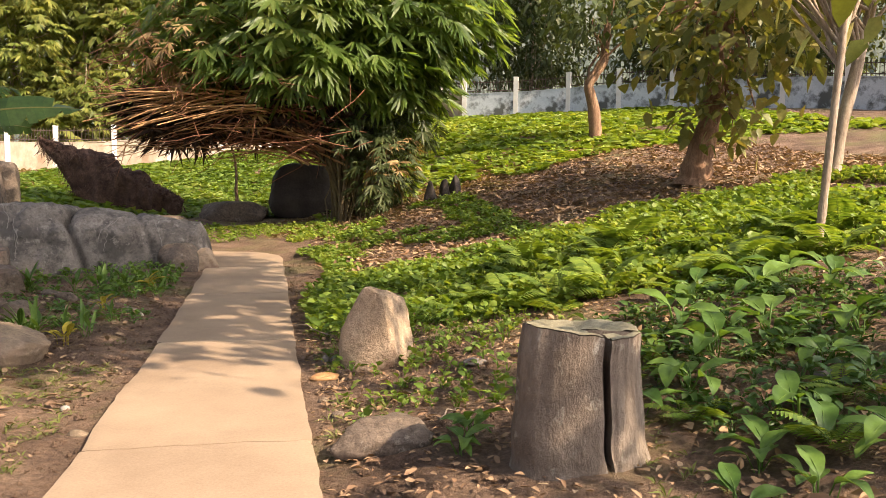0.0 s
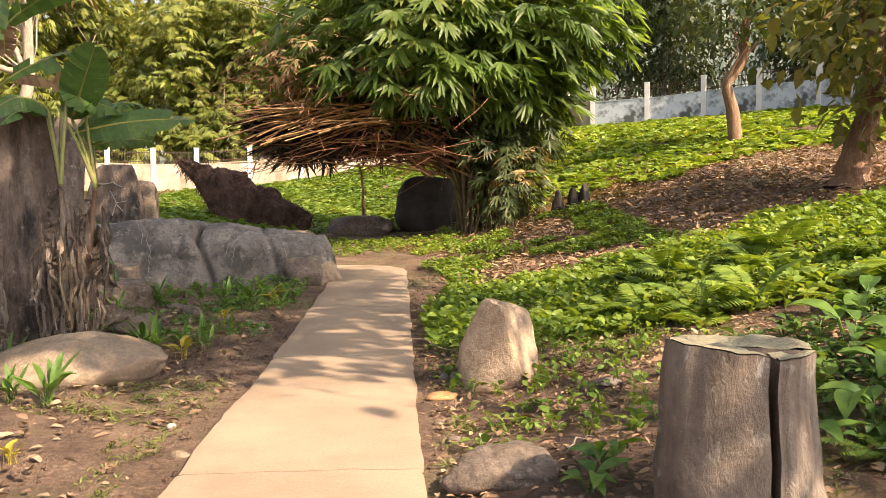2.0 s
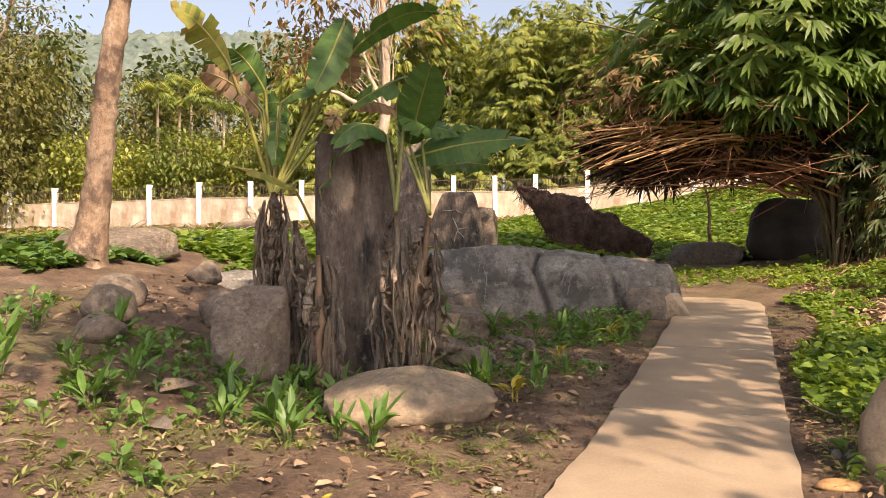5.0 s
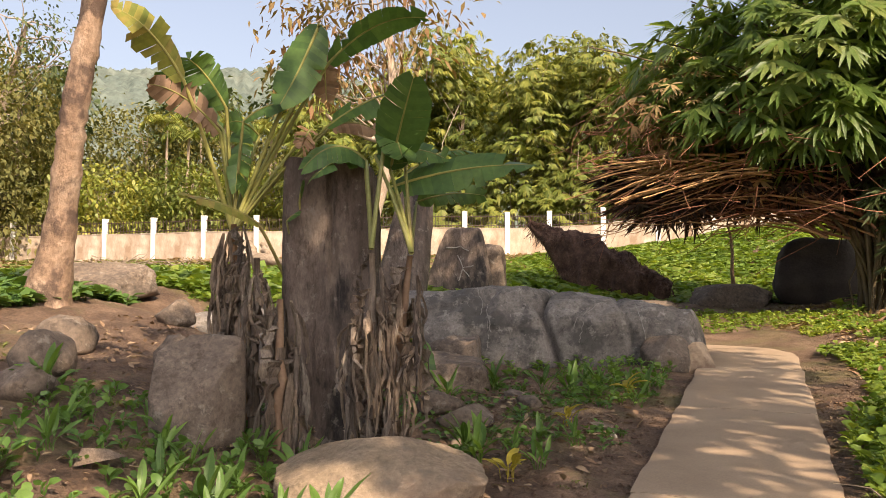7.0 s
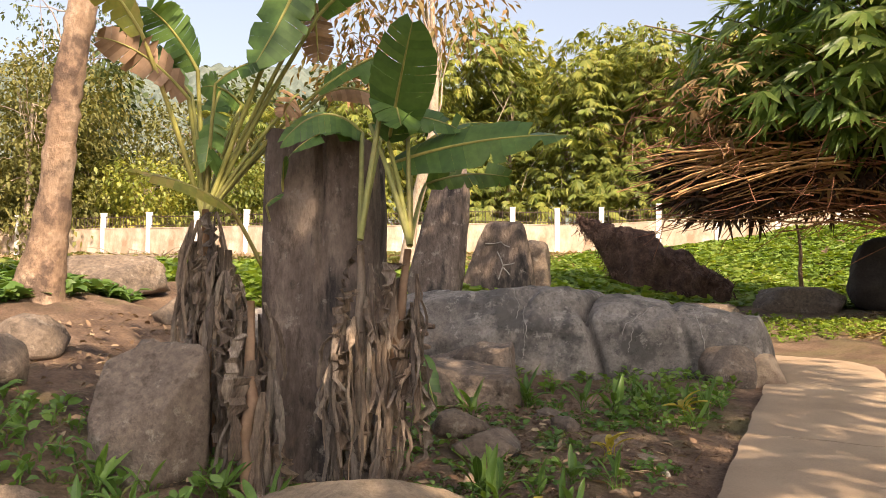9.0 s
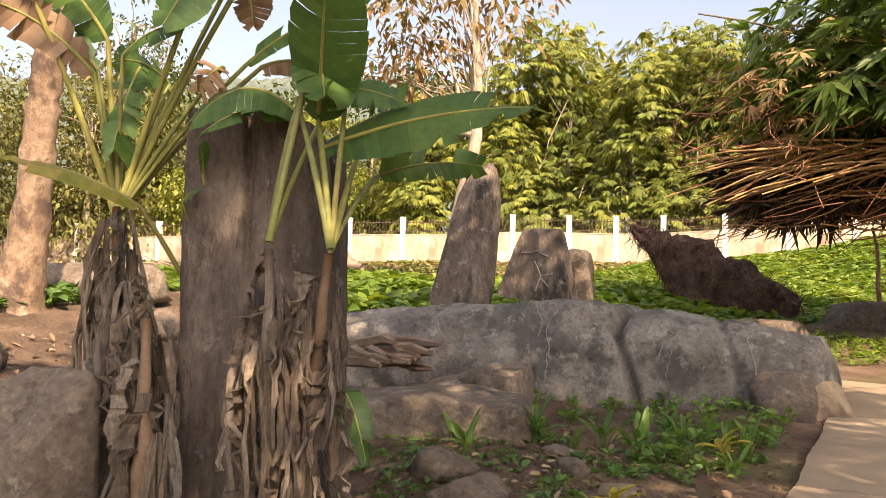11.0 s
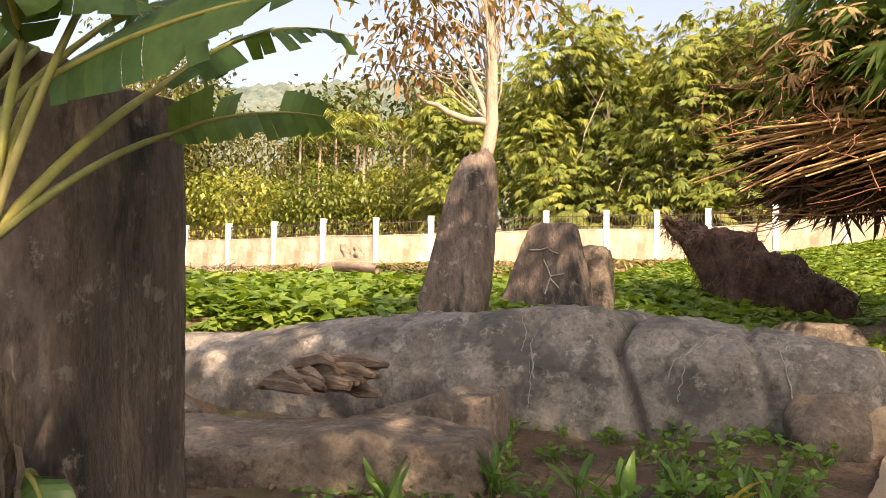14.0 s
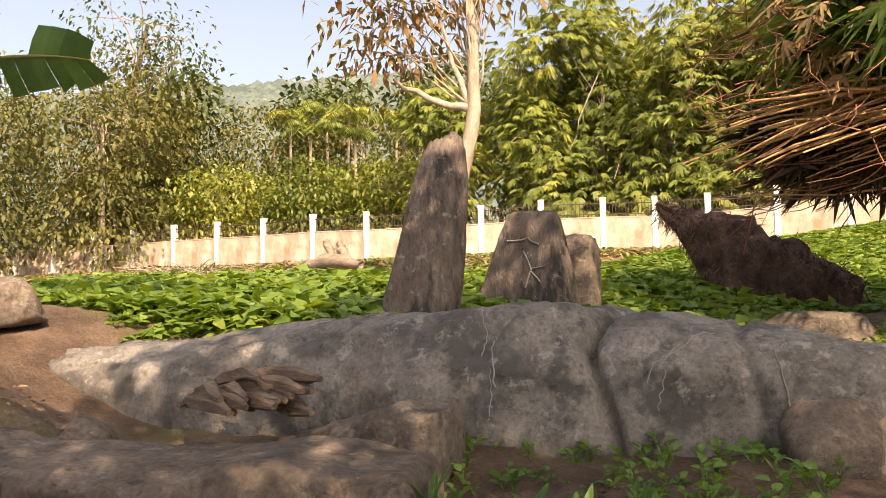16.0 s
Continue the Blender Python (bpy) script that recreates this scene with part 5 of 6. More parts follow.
def dead_leaf(parent, top, seed):
    """One wide dead leaf, folded down along the stem and crumpled."""
    rng = np.random.default_rng(seed)
    k = 22
    t = np.linspace(0, 1, k)
    a = rng.uniform(0, 2 * np.pi)
    out, ln = rng.uniform(0.06, 0.2), rng.uniform(0.45, 0.95)
    p = np.asarray(top, float) + np.stack([math.cos(a) * out * np.sin(t * 2.6) ** 0.7, math.sin(a) * out * np.sin(t * 2.6) ** 0.7, 0.08 * np.sin(t * 3) - ln * t ** 1.3], -1) + rng.normal(0, 0.016, (k, 3))
    p[:, 2] = np.maximum(p[:, 2], 0.03)
    w = rng.uniform(0.02, 0.055) * np.sin(np.pi * np.clip(t * 0.9 + 0.08, 0, 1)) ** 0.7 * rng.uniform(0.6, 1.25, k)
    tw_ = a + np.pi / 2 + np.cumsum(rng.normal(0, 0.3, k))
    sd = np.stack([np.cos(tw_), np.sin(tw_), 0 * t], -1)
    n_ = np.stack([np.cos(a) + 0 * t, np.sin(a) + 0 * t, 0 * t], -1)
    rows = [p + sd * (w * q)[:, None] + n_ * (abs(q) * -0.5 * w + rng.normal(0, 0.012, k))[:, None] for q in (-1, -0.6, -0.25, 0, 0.25, 0.6, 1)]
    part("dead_leaf", Build().add(np.stack(rows, 1), grid_faces(k, 7)).mesh("dead_leaf", M_SHEATH, False), parent, "crumpled brown dead banana leaf")


def banana(label, x, y, stems, leaf_list, seed, sheaths):
    zg = float(ground_z(x, y)) - 0.03
    ob = thing("banana_plant", label, "banana plant", (x, y, zg), group="banana plants")
    o = np.array([x, y, zg])
    rng = np.random.default_rng(seed)
    for j, (bx, by, h, lx, ly) in enumerate(stems):
        p = bend((bx, by, 0), (bx + lx, by + ly, h), 0, 9, 0.008, rng)
        part("pseudostem", Build().add(*tube(p, np.linspace(0.05, 0.022, 9) * (0.7 + 0.3 * (h > 1.1)) * rng.uniform(0.88, 1.12, 9), 10)).mesh("pseudostem", M_BANDRY if j == 0 else M_SHEATH), ob)
        dry_sheaths(ob, p[-1], sheaths, seed * 10 + j, 0.08)
        for q in range(5 if h > 1 else 3):
            dead_leaf(ob, p[-1] - np.array([0, 0, rng.uniform(-0.05, 0.6)]), seed * 100 + j * 10 + q)
    for k, (stem, base, tip, w, mat, bow, face, torn) in enumerate(leaf_list):
        banana_leaf(ob, np.array(stem) - o, np.array(base) - o, np.array(tip) - o, w, mat, bow, face, torn, seed * 50 + k)
    return ob


CAMW = (0.45, -0.85, 0.3)
LS, RS, YS = (-3.75, 8.75, 1.73), (-2.12, 8.55, 1.54), (-2.38, 8.45, 1.57)
banana("banana plant with torn leaves and dead brown sheaths", -3.6, 8.72, [(0, 0, 1.62, -0.13, 0.02), (0.16, -0.12, 1.35, 0.02, 0), (-0.08, 0.06, 1.5, -0.08, 0)], [
    (LS, LEAF["yel"][0], LEAF["yel"][1], 0.13, M_BANYEL, 0.10, CAMW, 0.3),
    (LS, LEAF["dark1"][0], LEAF["dark1"][1], 0.15, M_BANANA, 0.05, CAMW, 0.4),
    (LS, LEAF["dry"][0], LEAF["dry"][1], 0.13, M_BANDRY, 0.08, CAMW, 0.5),
    (LS, LEAF["pale"][0], LEAF["pale"][1], 0.10, M_BANANA, 0.06, CAMW, 0.3),
    (LS, LEAF["bright"][0], LEAF["bright"][1], 0.17, M_BANANA, -0.03, CAMW, 0.05),
    (LS, LEAF["rdark"][0], LEAF["rdark"][1], 0.15, M_BANANA, 0.12, (0.2, -0.6, -0.7), 0.25),
    (LS, LEAF["top"][0], LEAF["top"][1], 0.12, M_BANANA, 0.05, CAMW, 0.3),
    (YS, LEAF["crown_a"][0], LEAF["crown_a"][1], 0.16, M_BANANA, 0.14, (0.2, -0.7, 0.7), 0.25),
    (YS, LEAF["crown_b"][0], LEAF["crown_b"][1], 0.15, M_BANANA, 0.0, CAMW, 0.3),
    (LS, LEAF["crown_d"][0], LEAF["crown_d"][1], 0.10, M_BANANA, 0.08, CAMW, 0.3),
    (LS, LEAF["crown_f"][0], LEAF["crown_f"][1], 0.09, M_BANDRY, 0.03, CAMW, 0.5),
    (LS, LEAF["hang"][0], LEAF["hang"][1], 0.12, M_BANDRY, 0.0, CAMW, 0.5),
    (LS, LEAF["small"][0], LEAF["small"][1], 0.09, M_BANANA, 0.04, (0.2, -0.6, 0.8), 0.1),
    (LS, LEAF["mid"][0], LEAF["mid"][1], 0.10, M_BANANA, 0.06, (0.2, -0.6, 0.8), 0.3),
    (LS, LEAF["mid2"][0], LEAF["mid2"][1], 0.13, M_BANDRY, 0.08, (0.2, -0.6, 0.6), 0.4)], 1, 13)
banana("banana plant with large drooping green leaves and dead sheaths", -2.35, 8.6, [(0.02, -0.02, 1.55, 0.2, -0.03), (-0.05, -0.08, 1.57, 0.02, -0.07), (-0.22, -0.06, 1.1, 0.05, 0.02), (0.1, -0.1, 0.75, 0.06, 0)], [
    (RS, LEAF["up"][0], LEAF["up"][1], 0.19, M_BANANA, 0.02, CAMW, 0.12),
    (RS, LEAF["big"][0], LEAF["big"][1], 0.16, M_BANANA, 0.05, (0.25, -0.75, 0.45), 0.2),
    (RS, LEAF["low"][0], LEAF["low"][1], 0.09, M_BANANA, 0.04, (0.45, -0.75, 0.45), 0.2),
    (RS, LEAF["crown_c"][0], LEAF["crown_c"][1], 0.12, M_BANANA, 0.06, (0.2, -0.6, 0.8), 0.3),
    (RS, LEAF["crown_e"][0], LEAF["crown_e"][1], 0.10, M_BANANA, 0.06, (0.2, -0.6, 0.8), 0.3),
    (YS, LEAF["over"][0], LEAF["over"][1], 0.10, M_BANANA, 0.08, (0.25, -0.6, 0.8), 0.25),
    (YS, LEAF["over2"][0], LEAF["over2"][1], 0.10, M_BANANA, 0.06, (0.25, -0.5, 0.85), 0.3),
    (RS, LEAF["back"][0], LEAF["back"][1], 0.13, M_BANANA, 0.10, (0.0, -0.5, 0.8), 0.3)], 2, 11)
banana("young banana sapling with small leaves and a bent dead leaf", -3.1, 8.42, [(0, 0, 1.15, 0, 0), (0.08, 0.05, 0.8, 0.03, 0)], [
    ((-3.34, 9.15, 1.06), LEAF["s1"][0], LEAF["s1"][1], 0.06, M_BANANA, 0.02, (0.2, -0.6, 0.8), 0.0),
    ((-3.34, 9.15, 1.06), LEAF["s2"][0], LEAF["s2"][1], 0.045, M_BANANA, 0.02, (0.2, -0.6, 0.8), 0.0),
    ((-3.34, 9.14, 1.00), LEAF["drop"][0], LEAF["drop"][1], 0.11, M_BANYEL, 0.06, (0.2, -0.5, 0.85), 0.1),
    ((-2.76, 9.11, 0.71), LEAF["foot"][0], LEAF["foot"][1], 0.08, M_BANANA, 0.10, (0.3, -0.6, 0.8), 0.1)], 3, 9)

# ---- ground cover ----
def scatter(n, x0, x1, y0, y1, keep=None, rng=RNG):
    x, y = rng.uniform(x0, x1, n), rng.uniform(y0, y1, n)
    if keep is not None:
        k = keep(x, y)
        x, y = x[k], y[k]
    return x, y, ground_z(x, y)


def cover(name, label, x, y, z, mat, size, width, per, seed, up=0.8, fine=True, droop=0.45, tall=0.0, category="plants"):
    """Many low plants: per leaves each, rising and bending out. up: how steeply the leaves stand."""
    rng = np.random.default_rng(seed)
    n = len(x)
    sc = rng.uniform(0.6, 1.3, n)
    p = np.repeat(np.stack([x, y, z - 0.01], -1), per, 0)
    a = rng.uniform(0, 2 * np.pi, n * per)
    s = np.repeat(sc, per) * rng.uniform(0.7, 1.2, n * per)
    d = np.stack([np.cos(a), np.sin(a), up * rng.uniform(0.5, 1.6, n * per)], -1)
    b = Build()
    lift = tall * s * rng.uniform(0.3, 1, n * per)
    if tall:
        q = p + unit(d * [0.35, 0.35, 1.0]) * lift[:, None]
        b.add(*leaves(p, q - p, lift * 1.02, 0.006, 0.0, 0.3, False, rng=rng))
        p = q
    b.add(*leaves(p, d, size * s, size * s * width, droop, 0.3, fine, rng=rng))
    return thing(name, label, category, mesh=b.mesh(name, mat), kind="stuff")


g = np.random.default_rng(77)
band = lambda x, y: (vnoise(x * 0.7, y * 0.7, 51) > -0.55) & (y < 11.9 + 0.12 * x + 0.8 * vnoise(x, y, 52)) & (y > 8.6 - 0.25 * x) & (x > 0.95 + 0.25 * vnoise(y, x, 53))
x, y, z = scatter(14000, 0.8, 9.5, 6.2, 17.0, band, g)
cover("ground_cover", "bright yellow-green broad-leaved ground cover on the slope", x, y, z, M_COVER, 0.115, 0.24, 6, 1, 1.0, True, 0.45, 0.12)
x, y, z = scatter(6200, 0.85, 4.8, 10.0, 19.4, lambda x, y: (vnoise(x * 0.9, y * 0.6, 67) + 0.5 * vnoise(x * 2.5, y * 2, 68) > -0.2) & (x > 1.25 + 0.35 * vnoise(y, x, 53)), g)
cover("ground_cover", "patchy low yellow-green weeds on soil and dry leaves", x, y, z, M_COVER, 0.13, 0.2, 6, 15, 0.9, False, 0.5, 0.08)
x, y, z = scatter(8200, 1.5, 19, 18.5, 41, lambda x, y: (y > 21.8 - 0.15 * x + vnoise(x * 0.6, y * 0.6, 54)) & (x < 17) & (vnoise(x * 0.5, y * 0.5, 55) > -0.7), g)
cover("ground_cover", "sunlit green ground cover on the far slope below the wall", x, y, z, M_COVER, 0.42, 0.16, 6, 2, 0.9, False, 0.5)
x, y, z = scatter(7200, -8, 3.5, 22.8, 39, None, g)
cover("ground_cover", "low bright green ground cover under the bamboo", x, y, z, M_COVER, 0.34, 0.2, 6, 3, 0.8, False, 0.5)
x, y, z = scatter(9500, -17, -2.4, 13.8, 25.5, lambda x, y: (y > 15.9 + 0.25 * (x + 3)) & (y < 21.6 + 1.5 * np.clip(x + 8, 0, 9) + vnoise(x, y, 70)) & (vnoise(x * 0.5, y * 0.5, 56) > -0.75), g)
cover("ground_cover", "dense low green weeds behind the fallen stone", x, y, z, M_COVER, 0.26, 0.26, 6, 4, 0.6, False, 0.4, 0.12)
x, y, z = scatter(4200, -32, -4, 23.5, 36, lambda x, y: vnoise(x * 0.45, y * 0.8, 57) > -0.1, g)
cover("ground_cover", "yellowing short grass and weeds in front of the wall", x, y, z, M_GRASS, 0.3, 0.12, 6, 5, 0.9, False, 0.5)
x, y, z = scatter(1100, 2.3, 6.5, 2.2, 7.4, lambda x, y: (x > 2.35 + 0.2 * vnoise(y * 2, x, 66)) & (np.hypot((x - 4.2) / 2.3, (y - 4.9) / 2.6) < 0.8 + 0.3 * vnoise(x * 1.5, y * 1.5, 65)), g)
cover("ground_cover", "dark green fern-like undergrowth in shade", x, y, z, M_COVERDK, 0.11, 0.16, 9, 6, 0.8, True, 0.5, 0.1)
x, y, z = scatter(260, -10, -7.9, 10.0, 12.4, None, g)
cover("ground_cover", "dark green leafy weeds around the rock block", x, y, z, M_COVERDK, 0.2, 0.3, 8, 7, 0.6, True, 0.4, 0.14)
x, y, z = scatter(230, -3.4, -0.9, 11.4, 14.3, lambda x, y: (y > 12.0 - 0.25 * x - 0.6) & (vnoise(x * 2, y * 2, 69) > -0.3), g)
cover("ground_cover", "low green weeds along the foot of the fallen stone", x, y, z, M_BROAD, 0.095, 0.26, 6, 8, 0.9, True, 0.4, 0.12)
x, y, z = scatter(3000, -3.4, -0.85, 3.0, 13.5, lambda x, y: vnoise(x * 1.1, y * 0.7, 58) + 0.5 * vnoise(x * 3, y * 3, 59) > 0.15, g)
cover("grass", "short sparse grass tufts on bare soil beside the path", x, y, z, M_GRASS, 0.10, 0.05, 7, 9, 1.2, False, 0.5, category="grass")
x, y, z = scatter(900, 0.75, 2.4, 3.4, 10, lambda x, y: vnoise(x * 1.3, y * 0.9, 60) > 0.1, g)
cover("grass", "short grass tufts along the path edge", x, y, z, M_GRASS, 0.12, 0.045, 7, 10, 1.3, False, 0.5, category="grass")
x, y, z = scatter(1500, -6.5, -2.2, 3.5, 8.8, lambda x, y: vnoise(x * 1.0, y * 1.0, 61) > 0.2, g)
cover("grass", "dry stubble and grass on the bare soil", x, y, z, M_GRASS, 0.12, 0.06, 5, 11, 1.3, False, 0.4, category="grass")


x, y, z = scatter(520, 0.85, 3.0, 4.6, 9.6, lambda x, y: vnoise(x * 1.2, y * 1.2, 62) > -0.2, g)
cover("ground_cover", "sparse yellow-green seedlings among dry leaves", x, y, z, M_COVER, 0.075, 0.26, 5, 12, 1.0, True, 0.4, 0.09)
x, y, z = scatter(900, -4.2, -0.9, 8.6, 13.4, lambda x, y: vnoise(x * 1.3, y * 1.1, 63) > 0.0, g)
cover("ground_cover", "small green weeds scattered over dark soil", x, y, z, M_BROAD, 0.075, 0.25, 5, 13, 0.8, True, 0.4, 0.05)
x, y, z = scatter(420, -6.5, -2.4, 5.6, 8.6, lambda x, y: vnoise(x * 1.1, y * 1.1, 64) > 0.25 * np.hypot(x + 4.4, y - 7.2) - 0.35, g)
cover("ground_cover", "small green weeds and seedlings before the stones", x, y, z, M_BROAD, 0.10, 0.22, 6, 14, 1.2, True, 0.4, 0.1)


x, y, z = scatter(900, -12.0, -6.6, 13.9, 16.6, lambda x, y: y > 14.1 - 0.12 * (x + 9), g)
cover("ground_cover", "low green weeds at the far end of the fallen stone", x, y, z, M_COVER, 0.2, 0.26, 6, 17, 0.6, False, 0.4, 0.1)
x, y, z = scatter(520, -1.6, 1.9, 17.6, 21.0, lambda x, y: (y > 18.6 + 0.6 * x) | (x > 0.75), g)
cover("ground_cover", "low yellow-green weeds round the bend of the path", x, y, z, M_COVER, 0.13, 0.2, 6, 16, 0.9, False, 0.5, 0.08)


def litter(name, label, n, x0, x1, y0, y1, size, seed, keep=None, mat=None):
    rng = np.random.default_rng(seed)
    x, y, z = scatter(n, x0, x1, y0, y1, keep, rng)
    d = np.stack([rng.normal(0, 1, len(x)), rng.normal(0, 1, len(x)), rng.normal(0.05, 0.22, len(x))], -1)
    b = Build().add(*leaves(np.stack([x, y, z + 0.02], -1), d, size * rng.uniform(0.4, 1.5, len(x)), size * rng.uniform(0.08, 0.3, len(x)), 0.1, 0.5, True, rng=rng))
    return thing(name, label, "leaf litter", mesh=b.mesh(name, mat or M_LITTER), kind="stuff")


litter("leaf_litter", "dry brown fallen leaves covering the slope", 18000, 1.2, 12, 11.0, 24, 0.13, 1, lambda x, y: y > 11.5 + 0.0 * x)
litter("leaf_litter", "pale straw-coloured dry bamboo leaves under the clump", 3800, 0.3, 6.0, 18.6, 22.0, 0.12, 2, None, M_BAMDRY)
litter("leaf_litter", "dry leaves and twigs on soil beside the path", 5200, 0.68, 3.6, 3.0, 12.5, 0.055, 3)
litter("leaf_litter", "scattered dry leaves on the bare soil", 3000, -7, -0.8, 3.0, 12.5, 0.085, 4)
litter("leaf_litter", "dry grass and dead leaves before the wall", 11000, -32, -4, 20.6, 35, 0.2, 5, None, M_BAMDRY)
litter("leaf_litter", "dry leaves under the undergrowth", 900, 2.2, 6, 2.0, 7, 0.1, 6)
clods = Build()
cr = np.random.default_rng(5)
cx, cy = np.concatenate([cr.uniform(-3.6, -0.66, 2600), cr.uniform(0.66, 2.0, 900)]), np.concatenate([cr.uniform(3.0, 13.5, 2600), cr.uniform(3.6, 15, 900)])
for px_, py_, pz_, r_ in zip(cx, cy, ground_z(cx, cy), cr.uniform(0.008, 0.028, len(cx))):
    o8 = np.array([(1, 0, 0), (-1, 0, 0), (0, 1, 0), (0, -1, 0), (0, 0, 0.8), (0, 0, -1)]) * r_ * cr.uniform(0.6, 1.3, (6, 3)) + [px_, py_, pz_ + r_ * 0.3]
    clods.add(o8, [(0, 2, 4), (2, 1, 4), (1, 3, 4), (3, 0, 4), (2, 0, 5), (1, 2, 5), (3, 1, 5), (0, 3, 5)])
thing("soil_clods", "small crumbs and clods of brown soil", "soil", mesh=clods.mesh("soil_clods", M_SOIL, False), kind="stuff")

# ---- single plants near the path ----
def blade_mesh(name, length, width, mat, seed, droop=0.35, lift=0.55):
    """One broad leaf on its stalk, with a folded, curling blade of real outline."""
    rng = np.random.default_rng(seed)
    stalk = length * 0.55
    b = Build()
    t = np.linspace(0, 1, 9)
    rib = np.stack([0 * t, stalk * 0.35 + length * t, stalk + length * (lift * t - droop * 1.6 * t ** 2)], -1)
    st = bend((0, 0, 0), rib[0], 0.0, 4)
    b.add(*tube(np.concatenate([st, rib[1:]]), np.concatenate([np.full(4, length * 0.02), np.linspace(length * 0.016, length * 0.004, 8)]), 5))
    w = width * np.sin(np.pi * t ** 0.85 * 0.97 + 0.06) ** 0.8
    rows = []
    for k in range(9):
        rows.append([rib[k] + np.array([q * w[k], 0, abs(q) * w[k] * 0.35 + 0.06 * width * math.sin(k * 1.7 + q * 2 + seed)]) for q in (-1, -0.5, 0, 0.5, 1)])
    b.add(np.array(rows), grid_faces(9, 5))
    return b.mesh(name, mat)


BROAD = [blade_mesh("leaf", 0.30, 0.075, M_BROAD, s, dr) for s, dr in ((1, 0.3), (2, 0.45), (3, 0.2))]
NARROW = [blade_mesh("leaf", 0.14, 0.021, M_BROAD, s, dr, up) for s, dr, up in ((4, 0.25, 1.2), (5, 0.35, 0.9), (7, 0.2, 1.6))]
YEL = [blade_mesh("leaf", 0.15, 0.026, M_YELLOW, 6, 0.25)]
FERN = []


def frond_mesh(seed):
    rng = np.random.default_rng(seed)
    t = np.linspace(0, 1, 18)
    rib = np.stack([0 * t, 0.5 * t, 0.42 * t - 0.34 * t ** 2], -1)
    b = Build().add(*tube(rib, np.linspace(0.006, 0.002, 18), 4))
    q = np.repeat(rib[2:], 2, 0)
    sd = np.where((np.arange(len(q)) % 2 == 0)[:, None], [1, 0.35, 0.0], [-1, 0.35, 0.0])
    ln = 0.15 * np.sin(np.pi * np.repeat(t[2:], 2) * 0.95) + 0.015
    b.add(*leaves(q, sd, ln, ln * 0.16, 0.15, 0.1, False, side=np.tile([0, 1.0, 0.2], (len(q), 1)), rng=rng))
    return b.mesh("frond", M_COVER)


FERN = [frond_mesh(s) for s in (1, 2)]


def plant(name, label, x, y, meshes, count, scale, seed, category="plant", group="", tilt=0.0, piece="leaf"):
    rng = np.random.default_rng(seed)
    ob = thing(name, label, category, (x, y, float(ground_z(x, y)) - 0.01), group=group)
    for k in range(count):
        lf = part(piece, meshes[k % len(meshes)], ob)
        s = scale * rng.uniform(0.7, 1.2)
        lf.scale = (s, s, s)
        lf.rotation_euler = (tilt + rng.normal(0, 0.18), rng.normal(0, 0.15), k * 2.4 + rng.uniform(-0.4, 0.4))
        lf.location = (rng.normal(0, 0.02), rng.normal(0, 0.02), 0)
    return ob


pr = np.random.default_rng(91)
for i, (x, y, s, c) in enumerate([(1.48, 4.95, 0.75, 9), (1.36, 4.72, 0.7, 8), (2.75, 4.9, 1.2, 7), (3.1, 5.3, 1.2, 7), (2.95, 4.2, 1.1, 7), (3.45, 4.7, 1.15, 6), (2.55, 3.9, 0.95, 7), (2.35, 4.75, 1.1, 5), (3.7, 5.6, 1.3, 7), (3.3, 6.1, 1.3, 6),
                                  (4.1, 6.4, 1.5, 6), (4.5, 6.0, 1.4, 6), (3.6, 3.9, 1.1, 7), (3.0, 3.6, 1.0, 7), (4.0, 5.1, 1.3, 6), (2.5, 3.45, 0.8, 6), (3.9, 7.0, 1.4, 6), (4.7, 6.9, 1.4, 6), (2.2, 3.5, 0.7, 6)]):
    plant("broadleaf_plant", "broad-leaved green ginger-like plant growing by the stump", x, y, BROAD, c, s * 0.7, 600 + i, group="broad-leaved plants")
for i in range(26):
    x, y = pr.uniform(2.4, 6.2), pr.uniform(6.6, 10.5)
    plant("fern", "bright green feathery fern on the slope", x, y, FERN, 7, pr.uniform(0.7, 1.25), 640 + i, "fern", "ferns", 0.15, "frond")
for i, (x, y) in enumerate([(2.6, 4.6), (2.9, 3.9), (2.45, 5.3), (3.3, 4.3)]):
    plant("fern", "small dark fern in the shade beside the stump", x, y, FERN, 8, 0.6, 680 + i, "fern", "ferns", 0.1, "frond")
spots = [(-1.55, 9.1), (-1.75, 8.9), (-1.95, 9.2), (-1.3, 8.85), (-2.9, 7.6), (-3.2, 7.3), (-3.05, 6.9), (-3.35, 7.7), (-2.75, 7.1), (-4.1, 7.3), (-4.4, 7.0), (-4.3, 7.6), (-4.7, 7.2), (-3.9, 6.6), (-4.6, 6.5), (-5.0, 6.9), (-1.2, 9.6), (-1.45, 9.5),
         (-1.75, 11.9), (-2.1, 12.2), (-1.5, 12.3), (-1.25, 12.7), (-1.7, 12.6), (-2.6, 12.0), (-1.05, 11.8), (-2.9, 11.3), (-2.2, 7.0), (-2.4, 6.7), (-1.9, 6.9), (-3.1, 8.2), (-2.7, 8.05), (-1.0, 12.3), (-4.9, 8.0), (-5.4, 7.6), (-3.45, 8.0), (-3.75, 7.95), (-3.6, 7.75), (-3.95, 8.1)]
for i, (x, y) in enumerate(spots):
    plant("seedling_plant", "small upright green leafy plant growing from bare soil", x, y, NARROW, int(pr.integers(8, 14)), pr.uniform(0.8, 1.35), 700 + i, group="small leafy plants", tilt=0.12)
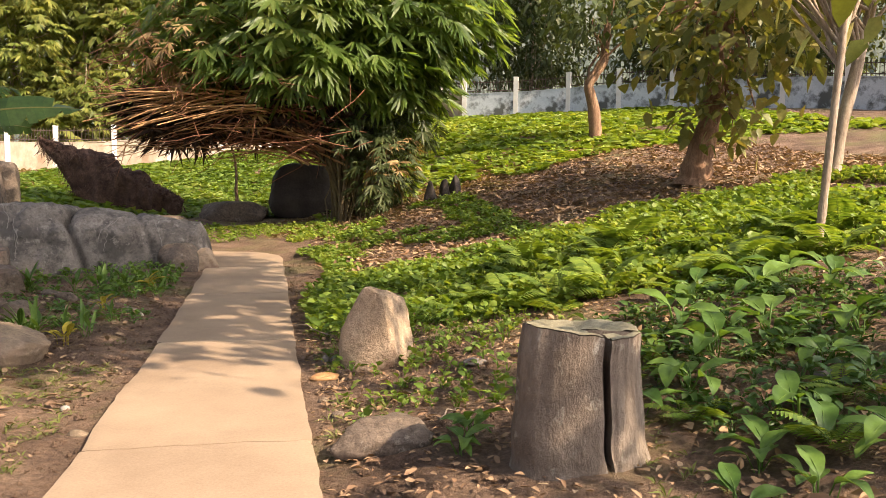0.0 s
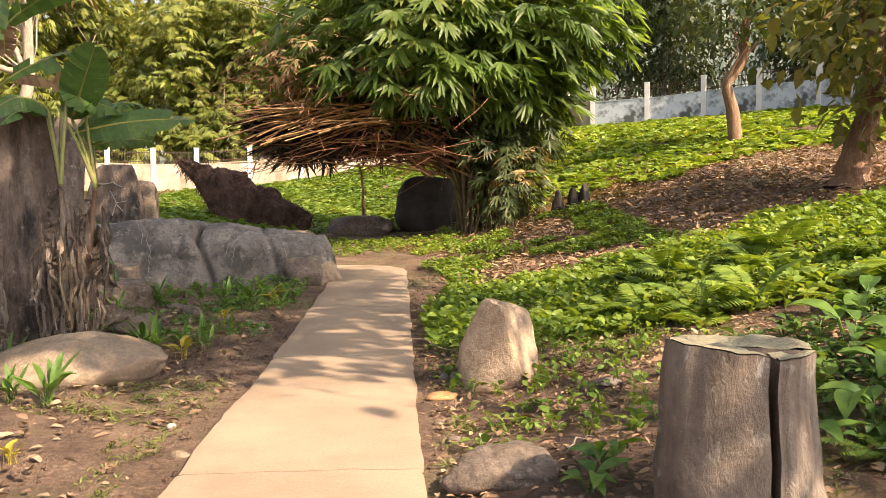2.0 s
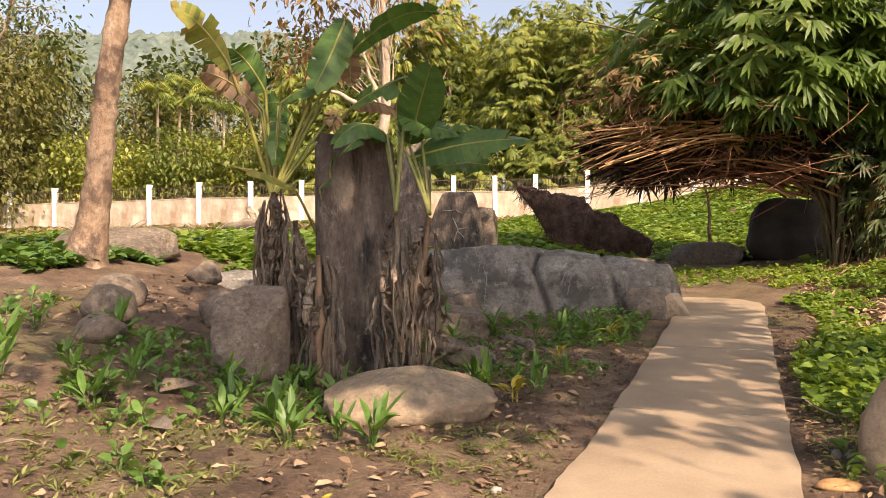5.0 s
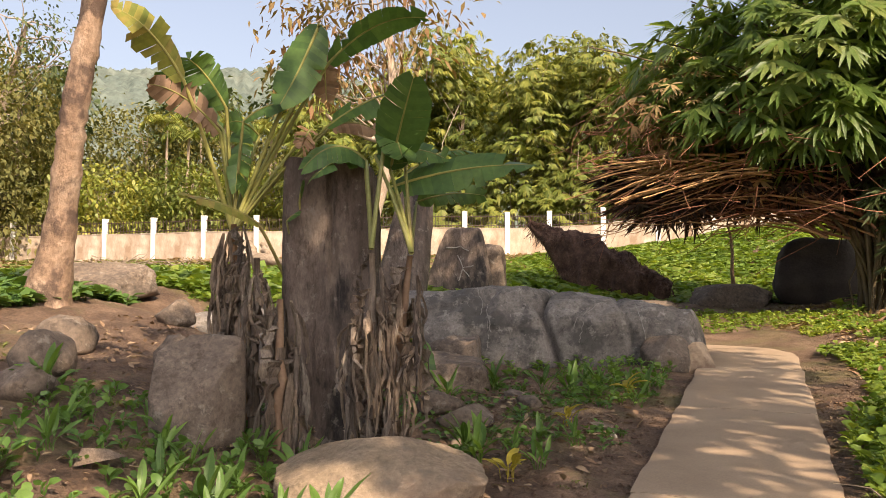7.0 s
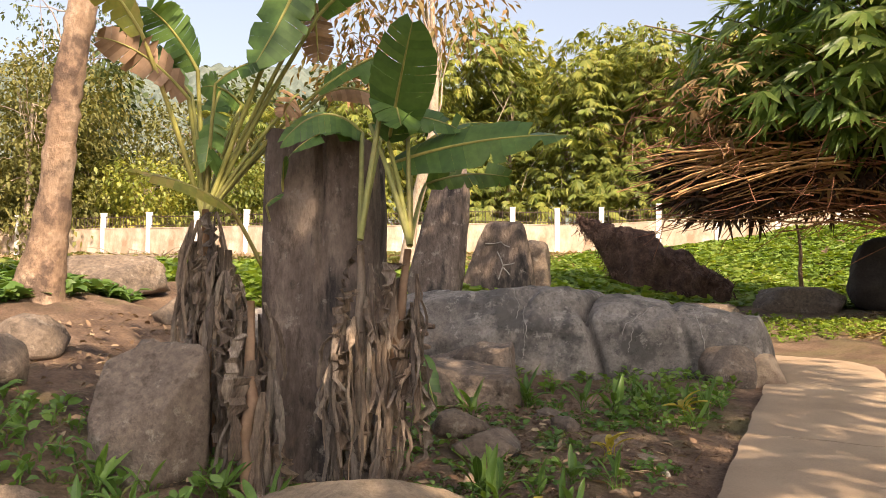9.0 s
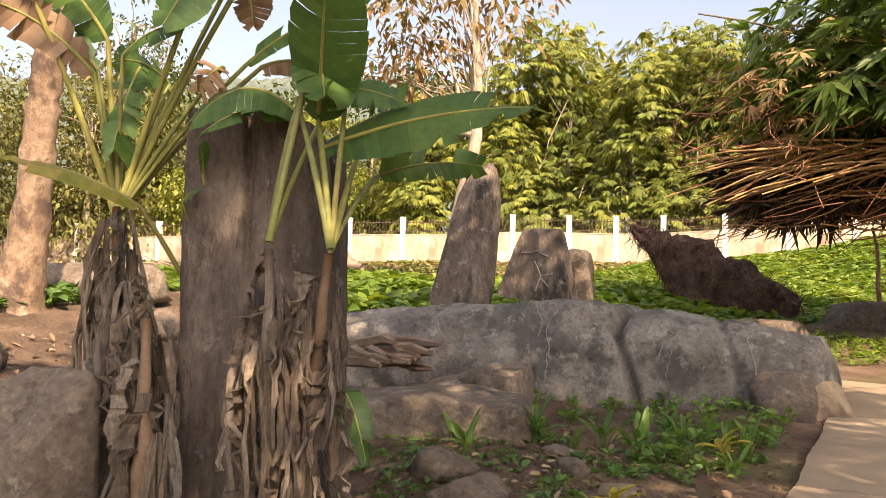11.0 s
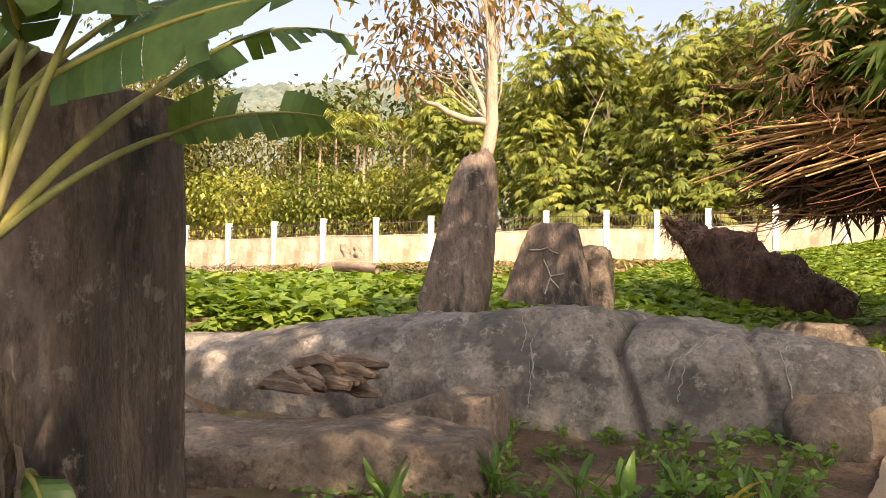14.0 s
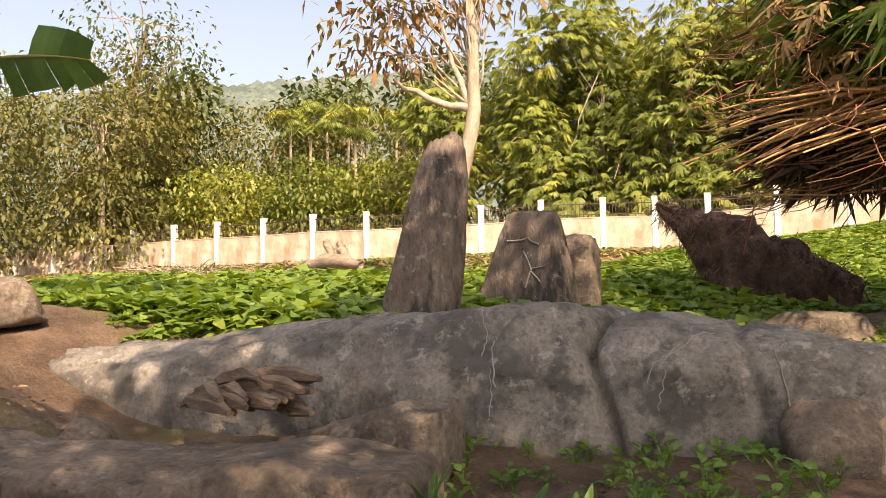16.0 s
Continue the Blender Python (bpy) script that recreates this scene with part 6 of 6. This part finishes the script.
for i, (x, y, s) in enumerate([(-1.42, 8.55, 1.1), (-1.4, 10.3, 1.0), (-1.15, 12.15, 1.35), (-2.15, 4.55, 1.3), (-1.55, 5.6, 0.6)]):
    plant("croton_plant", "small bright yellow-leaved plant growing from soil", x, y, YEL, 8, s, 760 + i, group="yellow plants", tilt=0.3)

# ---- fallen leaves and sticks one could pick up ----
fr_ = np.random.default_rng(17)
for i, (x, y, ln) in enumerate([(-4.0, 7.0, 0.42), (-3.75, 7.15, 0.36), (-4.35, 6.8, 0.3), (-3.3, 6.5, 0.25), (1.5, 6.4, 0.16), (1.35, 6.1, 0.14), (-5.0, 11.0, 0.3)]):
    a = fr_.uniform(0, 6)
    b = Build().add(*leaves([(0, 0, 0)], [(math.cos(a), math.sin(a), 0.05)], ln, ln * 0.3, 0.05, 0.5, True, rng=fr_))
    thing("fallen_leaf", "large curled grey-brown dead leaf lying on soil", "leaf", (x, y, float(ground_z(x, y)) + 0.03), b.mesh("fallen_leaf", M_SHEATH), "fallen leaves")
for i in range(16):
    x, y = (fr_.uniform(-4.6, -1.2), fr_.uniform(4.4, 7.6)) if i % 2 else (fr_.uniform(0.9, 2.6), fr_.uniform(5.2, 9.0))
    a, ln = fr_.uniform(0, 6.3), fr_.uniform(0.2, 0.6)
    p = bend((0, 0, 0.01), (math.cos(a) * ln, math.sin(a) * ln, fr_.uniform(0.0, 0.08)), -0.02, 6, 0.012, fr_)
    thing("stick", "thin dry stick lying on the soil", "stick", (x, y, float(ground_z(x, y)) + 0.012), Build().add(*tube(p, np.linspace(0.008, 0.003, 6), 5)).mesh("stick", M_WOOD), "dry sticks")

# ---- distant wooded hill ----
ha, hr = np.meshgrid(np.linspace(-1.5, 1.2, 700), np.linspace(0, 1, 120), indexing="ij")
rad = 150 + 320 * hr
hh = 104 * np.sin(np.clip(hr * 1.25, 0, 1) * np.pi / 2) ** 1.2 * (0.86 + 0.10 * np.sin(ha * 2.3 + 0.6) + 0.06 * np.sin(ha * 7) + 0.05 * vnoise(ha * 9, hr * 4, 71))
hh = hh + 3.0 * np.abs(vnoise(ha * 75, hr * 40, 72)) + 1.8 * np.abs(vnoise(ha * 170, hr * 80, 73)) + 0.8 * vnoise(ha * 330, hr * 110, 74)
hv = np.stack([rad * np.sin(ha), rad * np.cos(ha), hh - 6 * (hr < 0.01)], -1)
thing("hill", "distant wooded hill, pale green with painted haze", "hill", kind="structure", mesh=tri_mesh("hill", hv, grid_faces(700, 120), M_HILL))
